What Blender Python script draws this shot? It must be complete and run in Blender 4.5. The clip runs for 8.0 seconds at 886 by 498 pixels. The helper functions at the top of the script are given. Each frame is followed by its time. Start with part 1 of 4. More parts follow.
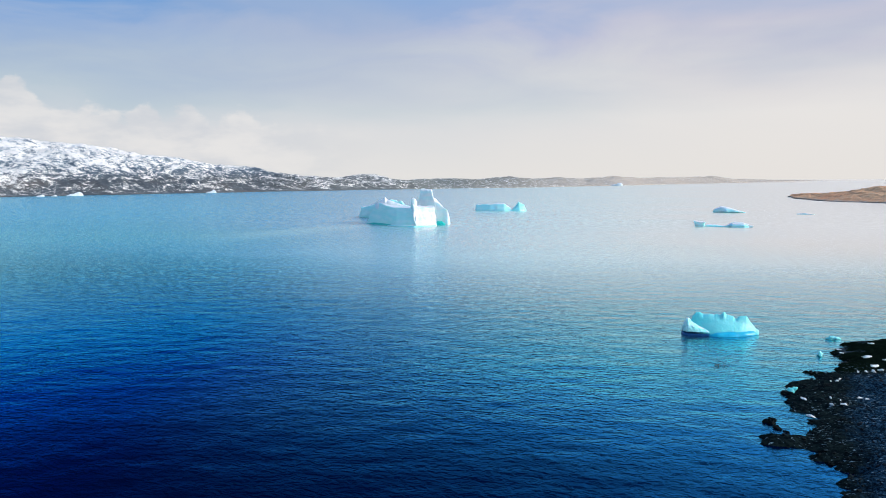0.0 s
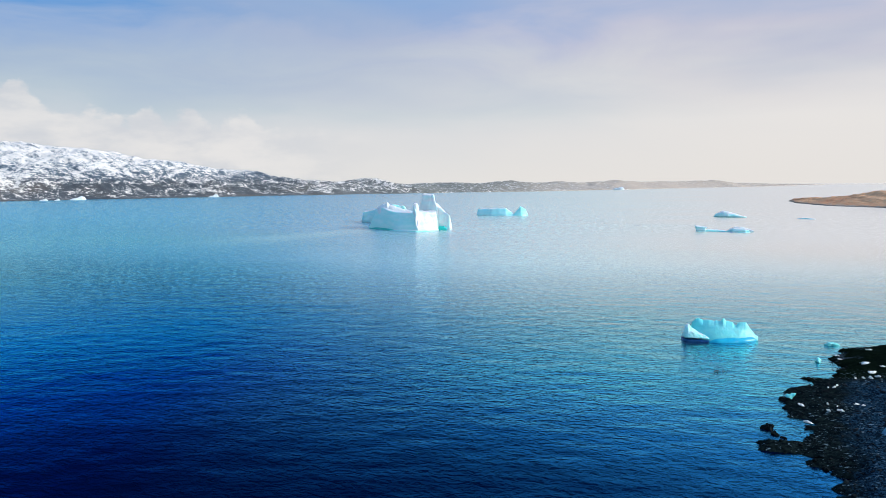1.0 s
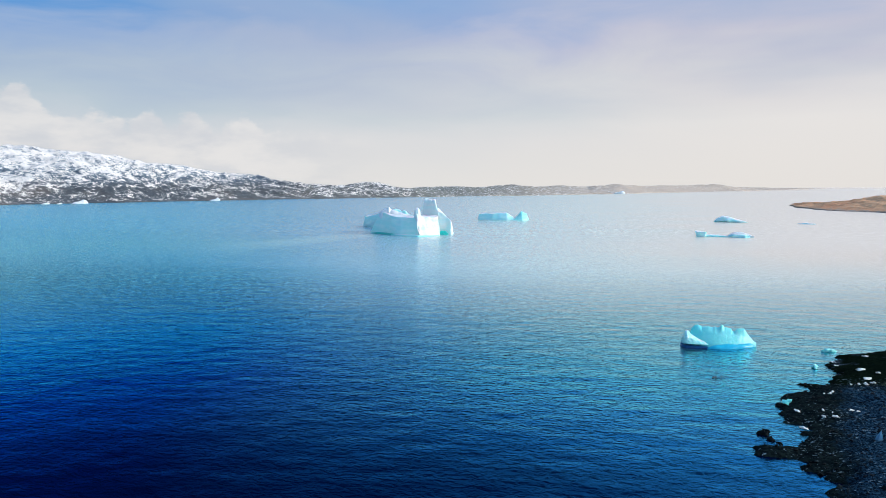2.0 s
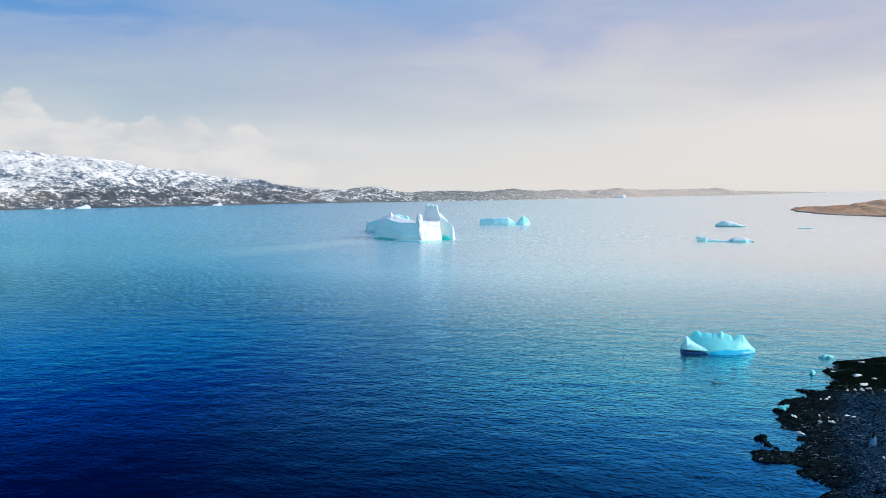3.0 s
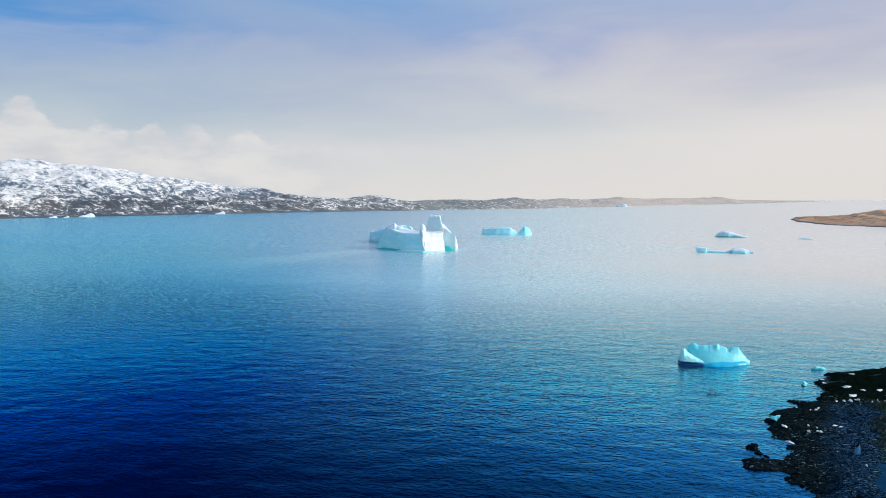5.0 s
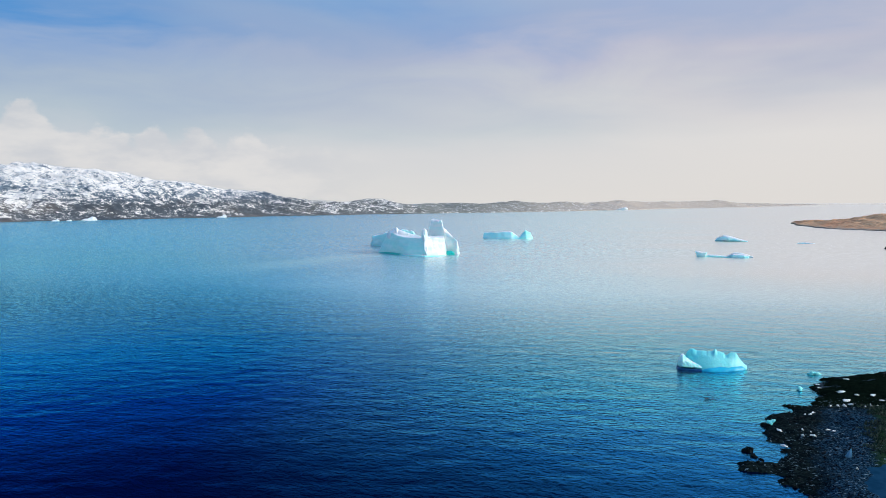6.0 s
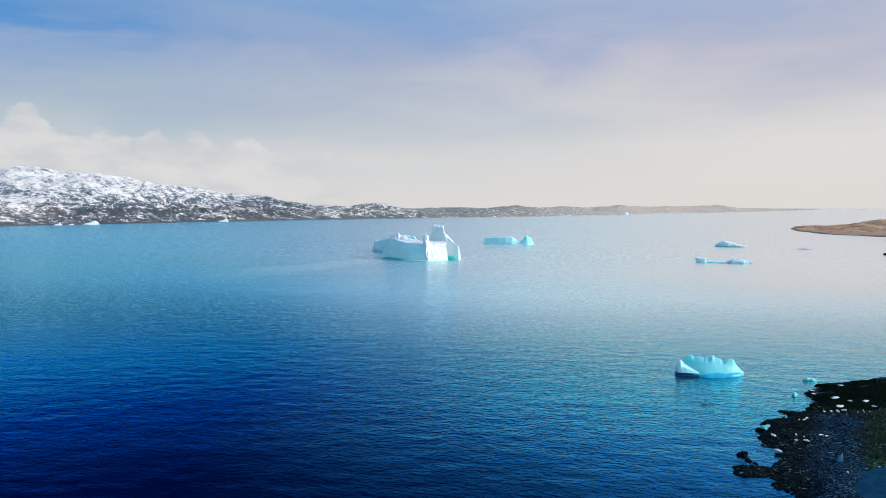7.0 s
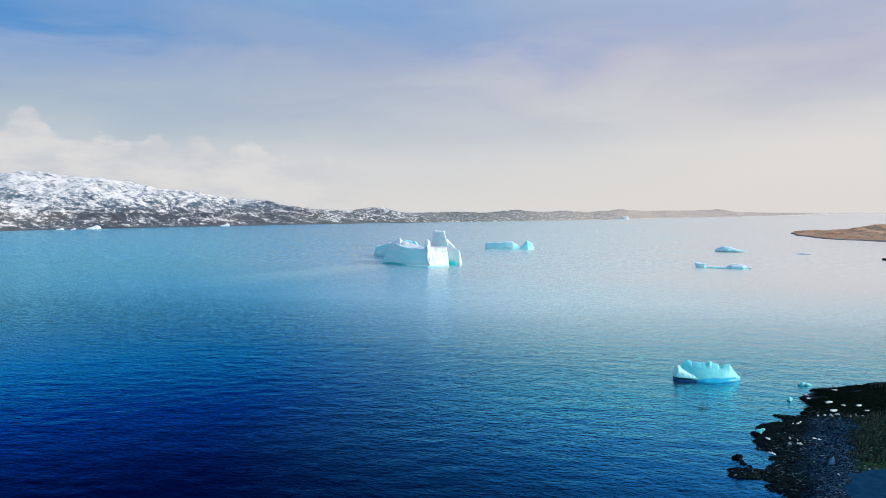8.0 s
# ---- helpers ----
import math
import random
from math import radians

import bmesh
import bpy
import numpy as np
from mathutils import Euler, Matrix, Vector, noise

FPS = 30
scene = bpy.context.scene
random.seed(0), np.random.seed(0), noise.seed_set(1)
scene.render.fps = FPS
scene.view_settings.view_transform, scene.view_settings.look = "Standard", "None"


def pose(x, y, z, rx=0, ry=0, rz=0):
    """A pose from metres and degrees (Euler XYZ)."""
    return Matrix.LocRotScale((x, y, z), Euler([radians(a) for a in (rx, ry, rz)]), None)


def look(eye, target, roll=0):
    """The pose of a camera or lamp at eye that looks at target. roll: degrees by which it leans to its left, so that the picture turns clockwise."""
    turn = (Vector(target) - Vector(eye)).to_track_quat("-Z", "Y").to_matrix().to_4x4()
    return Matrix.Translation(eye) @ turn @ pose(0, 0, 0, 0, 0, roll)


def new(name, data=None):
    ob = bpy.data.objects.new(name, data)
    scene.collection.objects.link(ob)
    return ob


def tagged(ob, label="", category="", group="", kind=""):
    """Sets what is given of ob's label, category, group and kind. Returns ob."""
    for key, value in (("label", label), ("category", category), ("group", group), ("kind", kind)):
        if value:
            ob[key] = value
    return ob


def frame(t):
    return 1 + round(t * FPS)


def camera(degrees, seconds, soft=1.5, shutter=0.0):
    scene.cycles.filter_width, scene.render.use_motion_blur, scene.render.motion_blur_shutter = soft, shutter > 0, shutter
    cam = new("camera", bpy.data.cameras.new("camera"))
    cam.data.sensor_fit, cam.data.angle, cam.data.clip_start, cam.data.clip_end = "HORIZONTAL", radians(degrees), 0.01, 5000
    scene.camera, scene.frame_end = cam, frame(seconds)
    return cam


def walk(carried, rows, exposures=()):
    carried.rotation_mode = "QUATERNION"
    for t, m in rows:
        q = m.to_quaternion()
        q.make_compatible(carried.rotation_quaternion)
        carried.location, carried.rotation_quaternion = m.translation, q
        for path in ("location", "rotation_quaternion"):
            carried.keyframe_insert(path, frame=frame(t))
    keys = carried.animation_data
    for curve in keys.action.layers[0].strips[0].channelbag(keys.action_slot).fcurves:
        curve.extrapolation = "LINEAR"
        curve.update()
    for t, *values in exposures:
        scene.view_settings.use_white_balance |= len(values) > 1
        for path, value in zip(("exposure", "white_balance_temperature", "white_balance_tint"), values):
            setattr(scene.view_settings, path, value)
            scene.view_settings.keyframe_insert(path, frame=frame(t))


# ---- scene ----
cam = camera(66.0, 8.0, soft=0.95)
PATH = [
    (0, (0.621, 0.105, 28.944), (0.312, 2.07, 28.734), -0.2),
    (0.5, (0.667, -0.623, 29.29), (0.356, 1.342, 29.085), -0.1),
    (1, (0.705, -1.314, 29.663), (0.391, 0.652, 29.464), -0.2),
    (1.5, (0.699, -2.206, 30.05), (0.384, -0.241, 29.856), -0.1),
    (3, (0.561, -5.485, 31.477), (0.241, -3.519, 31.3), -0.2),
    (3.5, (0.514, -6.595, 31.874), (0.192, -4.628, 31.702), -0.1),
    (4, (0.483, -7.8, 32.328), (0.161, -5.833, 32.163), -0.1),
    (4.5, (0.482, -9.131, 32.758), (0.159, -7.164, 32.6), -0.1),
    (6, (0.301, -13.683, 34.447), (-0.025, -11.715, 34.302), -0.1),
    (6.5, (0.28, -15.234, 34.939), (-0.046, -13.266, 34.801), -0.0),
    (7, (0.28, -16.759, 35.463), (-0.048, -14.79, 35.33), -0.0),
    (7.5, (0.272, -18.257, 35.947), (-0.056, -16.289, 35.819), 0.0),
    (8, (0.385, -19.788, 36.345), (0.055, -17.819, 36.224), 0.0),
]
walk(cam, [(t, look(eye, target, roll)) for t, eye, target, roll in PATH], exposures=[(0.0, 0.06), (4.0, 0.01), (8.0, -0.07)])

# ---- light ----
SUN_AZ, SUN_EL = radians(92), radians(26)
sun = new("sun", bpy.data.lights.new("sun", "SUN"))
sun.data.energy, sun.data.angle, sun.data.color = 2.8, radians(12), (1.0, 0.92, 0.85)
sun.matrix_world = look((0, 0, 0), (-math.sin(SUN_AZ) * math.cos(SUN_EL), -math.cos(SUN_AZ) * math.cos(SUN_EL), -math.sin(SUN_EL)))


def lin(r, g, b, a=1.0):
    """Linear colour from 0 to 255 display values."""
    return tuple((c / 255 / 12.92) if c <= 10 else ((c / 255 + 0.055) / 1.055) ** 2.4 for c in (r, g, b)) + (a,)


class Net:
    """Short-hand for building a node tree."""

    def __init__(self, tree):
        self.tree = tree
        tree.nodes.clear()

    def put(self, value, socket):
        if isinstance(value, bpy.types.NodeSocket):
            self.tree.links.new(value, socket)
        elif value is not None:
            socket.default_value = value

    def node(self, kind, inputs=()):
        n = self.tree.nodes.new(kind)
        for key, value in dict(inputs).items():
            self.put(value, n.inputs[key])
        return n

    def add(self, kind, out=0, inputs=()):
        return self.node(kind, inputs).outputs[out]

    def math(self, op, a, b=None, c=None, clamp=False):
        n = self.node("ShaderNodeMath", {0: a, 1: b, 2: c})
        n.operation, n.use_clamp = op, clamp
        return n.outputs[0]

    def step(self, value, lo, hi, a=0.0, b=1.0):
        n = self.node("ShaderNodeMapRange", {0: value, 1: lo, 2: hi, 3: a, 4: b})
        n.interpolation_type = "SMOOTHSTEP"
        return n.outputs[0]

    def mix(self, f, a, b, blend="MIX"):
        n = self.tree.nodes.new("ShaderNodeMix")
        n.data_type, n.blend_type = "RGBA", blend
        self.put(f, n.inputs[0]), self.put(a, n.inputs[6]), self.put(b, n.inputs[7])
        return n.outputs[2]

    def ramp(self, f, stops):
        n = self.tree.nodes.new("ShaderNodeValToRGB")
        e = n.color_ramp.elements
        while len(e) < len(stops):
            e.new(0.5)
        for item, (at, colour) in zip(e, stops):
            item.position, item.color = at, colour
        self.put(f, n.inputs[0])
        return n.outputs[0]

    def noise(self, vec, scale, detail=4, rough=0.55, out=0, distortion=0.0):
        return self.add("ShaderNodeTexNoise", out, {"Vector": vec, "Scale": scale, "Detail": detail, "Roughness": rough, "Distortion": distortion})

    def scaled(self, vec, s, turn=0.0):
        return self.add("ShaderNodeMapping", 0, {"Vector": vec, "Scale": s, "Rotation": (0, 0, turn)})

    def bump(self, height, distance, strength=1.0, normal=None):
        return self.add("ShaderNodeBump", 0, {"Height": height, "Distance": distance, "Strength": strength, "Normal": normal})


world = bpy.data.worlds.new("sky")
scene.world = world
world.use_nodes = True
w = Net(world.node_tree)
way = w.add("ShaderNodeTexCoord", "Generated")
wx, wy, wz = (w.add("ShaderNodeSeparateXYZ", i, {0: way}) for i in range(3))
el = w.math("MULTIPLY", w.math("ARCSINE", wz), 57.2958)
az = w.math("MULTIPLY", w.math("ARCTAN2", wx, wy), 57.2958)
flat = w.add("ShaderNodeCombineXYZ", 0, {0: w.math("MULTIPLY", az, 0.045), 1: w.math("MULTIPLY", el, 0.16), 2: 3.1})
wisp = w.noise(flat, 1.6, 6, 0.55, distortion=0.5)
patch = w.noise(flat, 0.6, 4, 0.5, distortion=0.3)
fold = w.math("MULTIPLY", w.math("SUBTRACT", wisp, 0.5), w.step(el, 2.0, 10.0, 0.0, 9.0))
up = w.math("DIVIDE", w.math("ADD", el, fold), 45.0, clamp=True)
# high cloud: cooler and thinner towards the west, warm and bright towards the sun
cool = w.ramp(up, [(0.0, lin(221, 221, 220)), (0.08, lin(208, 212, 217)), (0.13, lin(184, 199, 210)), (0.19, lin(168, 187, 209)),
                   (0.25, lin(144, 172, 212)), (0.30, lin(72, 145, 212)), (0.45, lin(136, 180, 218)), (0.75, lin(96, 144, 196)), (1.0, lin(40, 92, 156))])
warm = w.ramp(up, [(0.0, lin(226, 222, 218)), (0.11, lin(227, 224, 222)), (0.18, lin(217, 214, 216)), (0.25, lin(202, 199, 212)),
                   (0.33, lin(174, 185, 213)), (0.42, lin(172, 188, 214)), (0.58, lin(226, 234, 242)), (0.8, lin(180, 204, 228)), (1.0, lin(60, 120, 180))])
side = w.step(w.math("ADD", az, w.math("MULTIPLY_ADD", patch, 60.0, -30.0)), -42.0, 22.0)
sheet = w.mix(side, cool, warm)
veil = w.math("MULTIPLY", w.step(patch, 0.42, 0.66), w.step(el, 4.0, 9.0))
sheet = w.mix(w.math("MULTIPLY", veil, 0.5), sheet, lin(160, 178, 205))
# a bank of low cumulus behind the mountain
rag = w.math("MULTIPLY_ADD", w.noise(w.add("ShaderNodeCombineXYZ", 0, {0: w.math("MULTIPLY", az, 0.32), 1: w.math("MULTIPLY", el, 0.45), 2: 0.0}), 1.5, 6, 0.6), 3.4, -1.7)
crest = 4.3
for at, high, wide in ((-40.6, 2.9, 1.6), (-36.5, 1.2, 2.2), (-32.2, 1.6, 1.0), (-29.2, 1.5, 1.1), (-25.0, 1.3, 1.2), (-46.0, 2.0, 3.0), (-55.0, 1.5, 4.0)):
    q = w.math("DIVIDE", w.math("SUBTRACT", az, at), wide)
    crest = w.math("MULTIPLY_ADD", w.math("EXPONENT", w.math("MULTIPLY", w.math("MULTIPLY", q, q), -1.0)), high, crest)
deep = w.math("SUBTRACT", w.math("ADD", crest, rag), el)
heap = w.math("MULTIPLY", w.step(deep, -0.15, 0.60), w.step(az, -12.0, -27.0))
puff = w.noise(w.add("ShaderNodeCombineXYZ", 0, {0: w.math("MULTIPLY", az, 0.2), 1: w.math("MULTIPLY", el, 0.5), 2: 7.0}), 1.1, 5, 0.55)
sheet = w.mix(w.math("MULTIPLY", heap, 0.8), sheet, w.mix(w.step(puff, 0.3, 0.65), lin(205, 208, 214), lin(228, 226, 225)))
clear = w.node("ShaderNodeTexSky")
clear.sky_type, clear.sun_disc, clear.sun_elevation, clear.sun_rotation = "NISHITA", False, SUN_EL, SUN_AZ
clear.air_density, clear.dust_density, clear.ozone_density = 1.0, 0.6, 2.0
open_sky = w.add("ShaderNodeBackground", 0, {"Color": clear.outputs[0], "Strength": 0.05})
# unseen cloud above the view made brighter, added to lift the right-hand water
added_glow = w.math("MULTIPLY", w.step(el, 14.5, 26.0), w.math("MULTIPLY", w.step(az, -12.0, 30.0), w.step(az, 175.0, 120.0)))
cloudy = w.add("ShaderNodeBackground", 0, {"Color": sheet, "Strength": w.math("MULTIPLY_ADD", added_glow, 1.5, 1.0)})
cover = w.step(el, 70.0, 30.0, 0.85, 1.0)
blend = w.add("ShaderNodeMixShader", 0, {0: cover, 1: open_sky, 2: cloudy})
w.tree.links.new(blend, w.tree.nodes.new("ShaderNodeOutputWorld").inputs[0])

# ---- materials ----


def material(name, build):
    m = bpy.data.materials.new(name)
    m.use_nodes = True
    n = Net(m.node_tree)
    position = n.add("ShaderNodeNewGeometry", "Position")
    got = build(n, position)
    shader = n.add("ShaderNodeBsdfPrincipled", 0, {k: v for k, v in got.items()})
    out = n.tree.nodes.new("ShaderNodeOutputMaterial")
    n.tree.links.new(shader, out.inputs[0])
    return m


def sea_water():
    """A blue body under a Fresnel gloss, with wind ripples of three sizes."""
    m = bpy.data.materials.new("sea_water")
    m.use_nodes = True
    n = Net(m.node_tree)
    p = n.add("ShaderNodeNewGeometry", "Position")
    x, y = (n.add("ShaderNodeSeparateXYZ", i, {0: p}) for i in (0, 1))
    blown = n.scaled(p, (1, 1, 1), 0.06)
    a = n.noise(n.scaled(blown, (0.26, 0.46, 0.3)), 1.0, 2, 0.5, distortion=0.4)
    b = n.noise(n.scaled(blown, (0.70, 1.2, 1.0)), 1.0, 2, 0.55, distortion=0.6)
    c = n.noise(n.scaled(p, (1.7, 3.2, 2.0), 0.02), 1.0, 2, 0.55, distortion=0.4)
    d = n.noise(n.scaled(blown, (0.17, 0.15, 0.2)), 1.0, 3, 0.6, distortion=0.4)
    gust = n.noise(n.scaled(p, (0.006, 0.016, 1.0), 0.25), 1.0, 4, 0.55)
    # left to right across the view: ripples weaken and painted brightness grows with it
    view_side = n.math("ADD", n.math("DIVIDE", x, n.math("ADD", y, 60.0)), n.math("MULTIPLY_ADD", gust, 0.14, -0.07))
    lively = n.math("MULTIPLY", n.step(view_side, -0.30, 0.30, 1.15, 0.9), n.step(gust, 0.3, 0.7, 0.9, 1.05))
    # a smooth pale slick of meltwater drifting from the great iceberg
    ax, ay = n.math("ADD", x, 110.0), n.math("SUBTRACT", y, 402.0)
    down = n.math("ADD", n.math("MULTIPLY", ax, -0.46), n.math("MULTIPLY", ay, -0.887))
    off = n.math("ABSOLUTE", n.math("ADD", n.math("ADD", n.math("MULTIPLY", ax, 0.887), n.math("MULTIPLY", ay, -0.46)), n.math("MULTIPLY_ADD", gust, 30.0, -15.0)))
    slick = n.math("MULTIPLY", n.step(n.math("SUBTRACT", off, n.math("MULTIPLY", down, 0.10)), 19.0, 0.0), n.math("MULTIPLY", n.step(down, -6.0, 6.0), n.step(down, 150.0, 35.0)))
    wake = n.math("MULTIPLY", n.step(n.math("ABSOLUTE", n.math("SUBTRACT", y, 562.0)), 9.0, 2.0), n.math("MULTIPLY", n.step(x, -104.0, -92.0), n.step(x, -54.0, -62.0)))
    slick = n.math("MAXIMUM", slick, wake)
    lively = n.math("MULTIPLY", lively, n.math("MULTIPLY_ADD", slick, -0.6, 1.0))
    far_calm = n.math("MULTIPLY", n.step(y, 110.0, 420.0), n.step(view_side, -0.35, 0.15, 0.0, 0.45))
    lively = n.math("MULTIPLY", lively, n.math("SUBTRACT", 1.0, far_calm))
    far_swell = n.math("MULTIPLY", n.step(y, 130.0, 300.0, 0.0, 1.3), n.step(view_side, -0.12, 0.16, 1.0, 0.2))
    normal = n.bump(d, far_swell, 1.0, n.bump(c, 0.05, lively, n.bump(b, 0.36, lively, n.bump(a, 0.24, lively))))
    # the long faces of the waves that mirror the sky are gentler than the ripples on them
    gentle = n.bump(d, n.math("MULTIPLY", far_swell, 0.18), 1.0, n.bump(c, 0.03, lively, n.bump(b, 0.12, lively, n.bump(a, 0.09, lively))))
    level_ = n.add("ShaderNodeFresnel", 0, {"IOR": 1.333})
    facet = n.add("ShaderNodeFresnel", 0, {"IOR": 1.333, "Normal": normal})
    tilt = n.math("MINIMUM", n.math("POWER", n.math("DIVIDE", facet, level_), 1.7), 2.0)
    share = n.math("MINIMUM", n.math("MULTIPLY", n.math("MULTIPLY", n.math("POWER", level_, 1.45), 7.0), tilt), n.step(y, 80.0, 240.0, 0.96, 0.66))
    # light and dark of ripples painted as flecks in the gloss share, sized for the view
    fleck = n.noise(n.scaled(p, (0.70, 0.45, 1.0), 0.0), 1.0, 2, 0.6, distortion=0.2)
    far_fleck = n.noise(n.scaled(p, (0.34, 0.11, 1.0), 0.0), 1.0, 2, 0.6, distortion=0.2)
    flecking = n.math("ADD", n.math("MULTIPLY", n.math("SUBTRACT", fleck, 0.5), n.math("MULTIPLY", n.step(y, 110.0, 200.0), n.step(y, 460.0, 300.0))), n.math("MULTIPLY", n.math("SUBTRACT", far_fleck, 0.5), n.step(y, 300.0, 460.0)))
    share = n.math("MULTIPLY", share, n.math("MULTIPLY_ADD", flecking, n.step(view_side, -0.1, 0.2, 1.9, 0.25), 1.0))
    # darkening towards the bottom of the view and far haze, painted into the body colour
    far_paling = n.math("ADD", n.step(y, 65.0, 295.0), n.math("MULTIPLY_ADD", gust, 0.2, -0.1))
    far_paling = n.math("SUBTRACT", far_paling, n.math("MULTIPLY", n.step(view_side, -0.15, -0.5), n.step(y, 620.0, 300.0, 0.0, 0.26)))
    near_body = n.mix(n.step(gust, 0.35, 0.65), (0.0001, 0.002, 0.020, 1), (0.0002, 0.004, 0.026, 1))
    colour = n.mix(n.step(far_paling, 0.1, 1.0), near_body, n.mix(n.math("MULTIPLY", n.step(view_side, -0.05, 0.32), n.step(y, 130.0, 330.0)), n.mix(n.step(view_side, -0.4, 0.05), (0.05, 0.33, 0.58, 1), (0.60, 0.87, 0.85, 1)), (0.90, 0.76, 0.64, 1)))
    colour = n.mix(n.math("MULTIPLY", slick, 0.34), colour, (0.42, 0.80, 0.86, 1))
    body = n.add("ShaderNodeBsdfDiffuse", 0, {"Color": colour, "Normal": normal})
    # brightness falloff painted into the gloss tint: dark near and left, pale far and right
    tint_left = n.ramp(level_, [(0.07, (0.0, 0.003, 0.03, 1)), (0.12, (0.0, 0.014, 0.12, 1)), (0.20, (0.001, 0.10, 0.47, 1)), (0.30, (0.02, 0.40, 0.82, 1)), (0.46, (0.24, 0.76, 0.95, 1)), (0.62, (0.54, 0.99, 0.90, 1)), (0.95, (0.80, 1.0, 0.87, 1))])
    tint_right = n.ramp(level_, [(0.07, (0.002, 0.06, 0.22, 1)), (0.12, (0.035, 0.37, 0.82, 1)), (0.20, (0.18, 0.78, 0.98, 1)), (0.28, (0.44, 0.92, 1.0, 1)), (0.38, (0.75, 0.95, 0.96, 1)), (0.55, (1.0, 0.95, 0.84, 1)), (0.95, (1.0, 0.93, 0.80, 1))])
    gloss_tint = n.mix(n.step(n.math("ADD", view_side, n.step(y, 100.0, 420.0, -0.05, 0.20)), -0.45, 0.07), tint_left, tint_right)
    gloss = n.add("ShaderNodeBsdfGlossy", 0, {"Color": gloss_tint, "Roughness": n.step(y, 120.0, 400.0, 0.10, 0.26), "Normal": gentle})
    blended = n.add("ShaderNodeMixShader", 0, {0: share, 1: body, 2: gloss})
    n.tree.links.new(blended, n.tree.nodes.new("ShaderNodeOutputMaterial").inputs[0])
    return m


def glacier_ice(dark, light, crusted):
    def build(n, p):
        up_face = n.add("ShaderNodeSeparateXYZ", 2, {0: n.add("ShaderNodeNewGeometry", "Normal")})
        grain = n.noise(p, 0.9, 6, 0.6)
        band = n.noise(n.scaled(p, (0.12, 0.12, 0.5)), 1.0, 4, 0.55)
        ice = n.mix(n.step(band, 0.35, 0.65), dark, light)
        crust = n.step(n.math("MULTIPLY_ADD", grain, 0.5, up_face), crusted, crusted + 0.3)
        colour = n.mix(crust, ice, (0.80, 0.82, 0.82, 1))
        normal = n.bump(n.noise(p, 2.2, 5, 0.6), 0.06, 0.5, n.bump(grain, 0.14, 0.5))
        return {"Base Color": colour, "Roughness": n.step(crust, 0, 1, 0.32, 0.7), "IOR": 1.31, "Normal": normal,
                "Subsurface Weight": 0.3, "Subsurface Radius": (0.25, 0.9, 1.1), "Subsurface Scale": 0.8}
    return build


def blue_ice(n, p):
    g = n.noise(p, 0.8, 5, 0.6)
    colour = n.mix(n.step(g, 0.3, 0.7), (0.008, 0.45, 0.70, 1), (0.025, 0.56, 0.78, 1))
    return {"Base Color": colour, "Roughness": 0.3, "IOR": 1.31, "Normal": n.bump(g, 0.12, 0.5),
            "Subsurface Weight": 0.25, "Subsurface Radius": (0.2, 0.9, 1.2), "Subsurface Scale": 0.8}


def old_snow(n, p):
    g = n.noise(p, 0.5, 6, 0.6)
    colour = n.mix(n.step(g, 0.3, 0.7), (0.84, 0.90, 0.88, 1), (0.92, 0.93, 0.89, 1))
    return {"Base Color": colour, "Roughness": 0.75, "Normal": n.bump(g, 0.5, 0.4), "Subsurface Weight": 0.1, "Subsurface Radius": (0.4, 0.6, 0.8), "Subsurface Scale": 0.3}


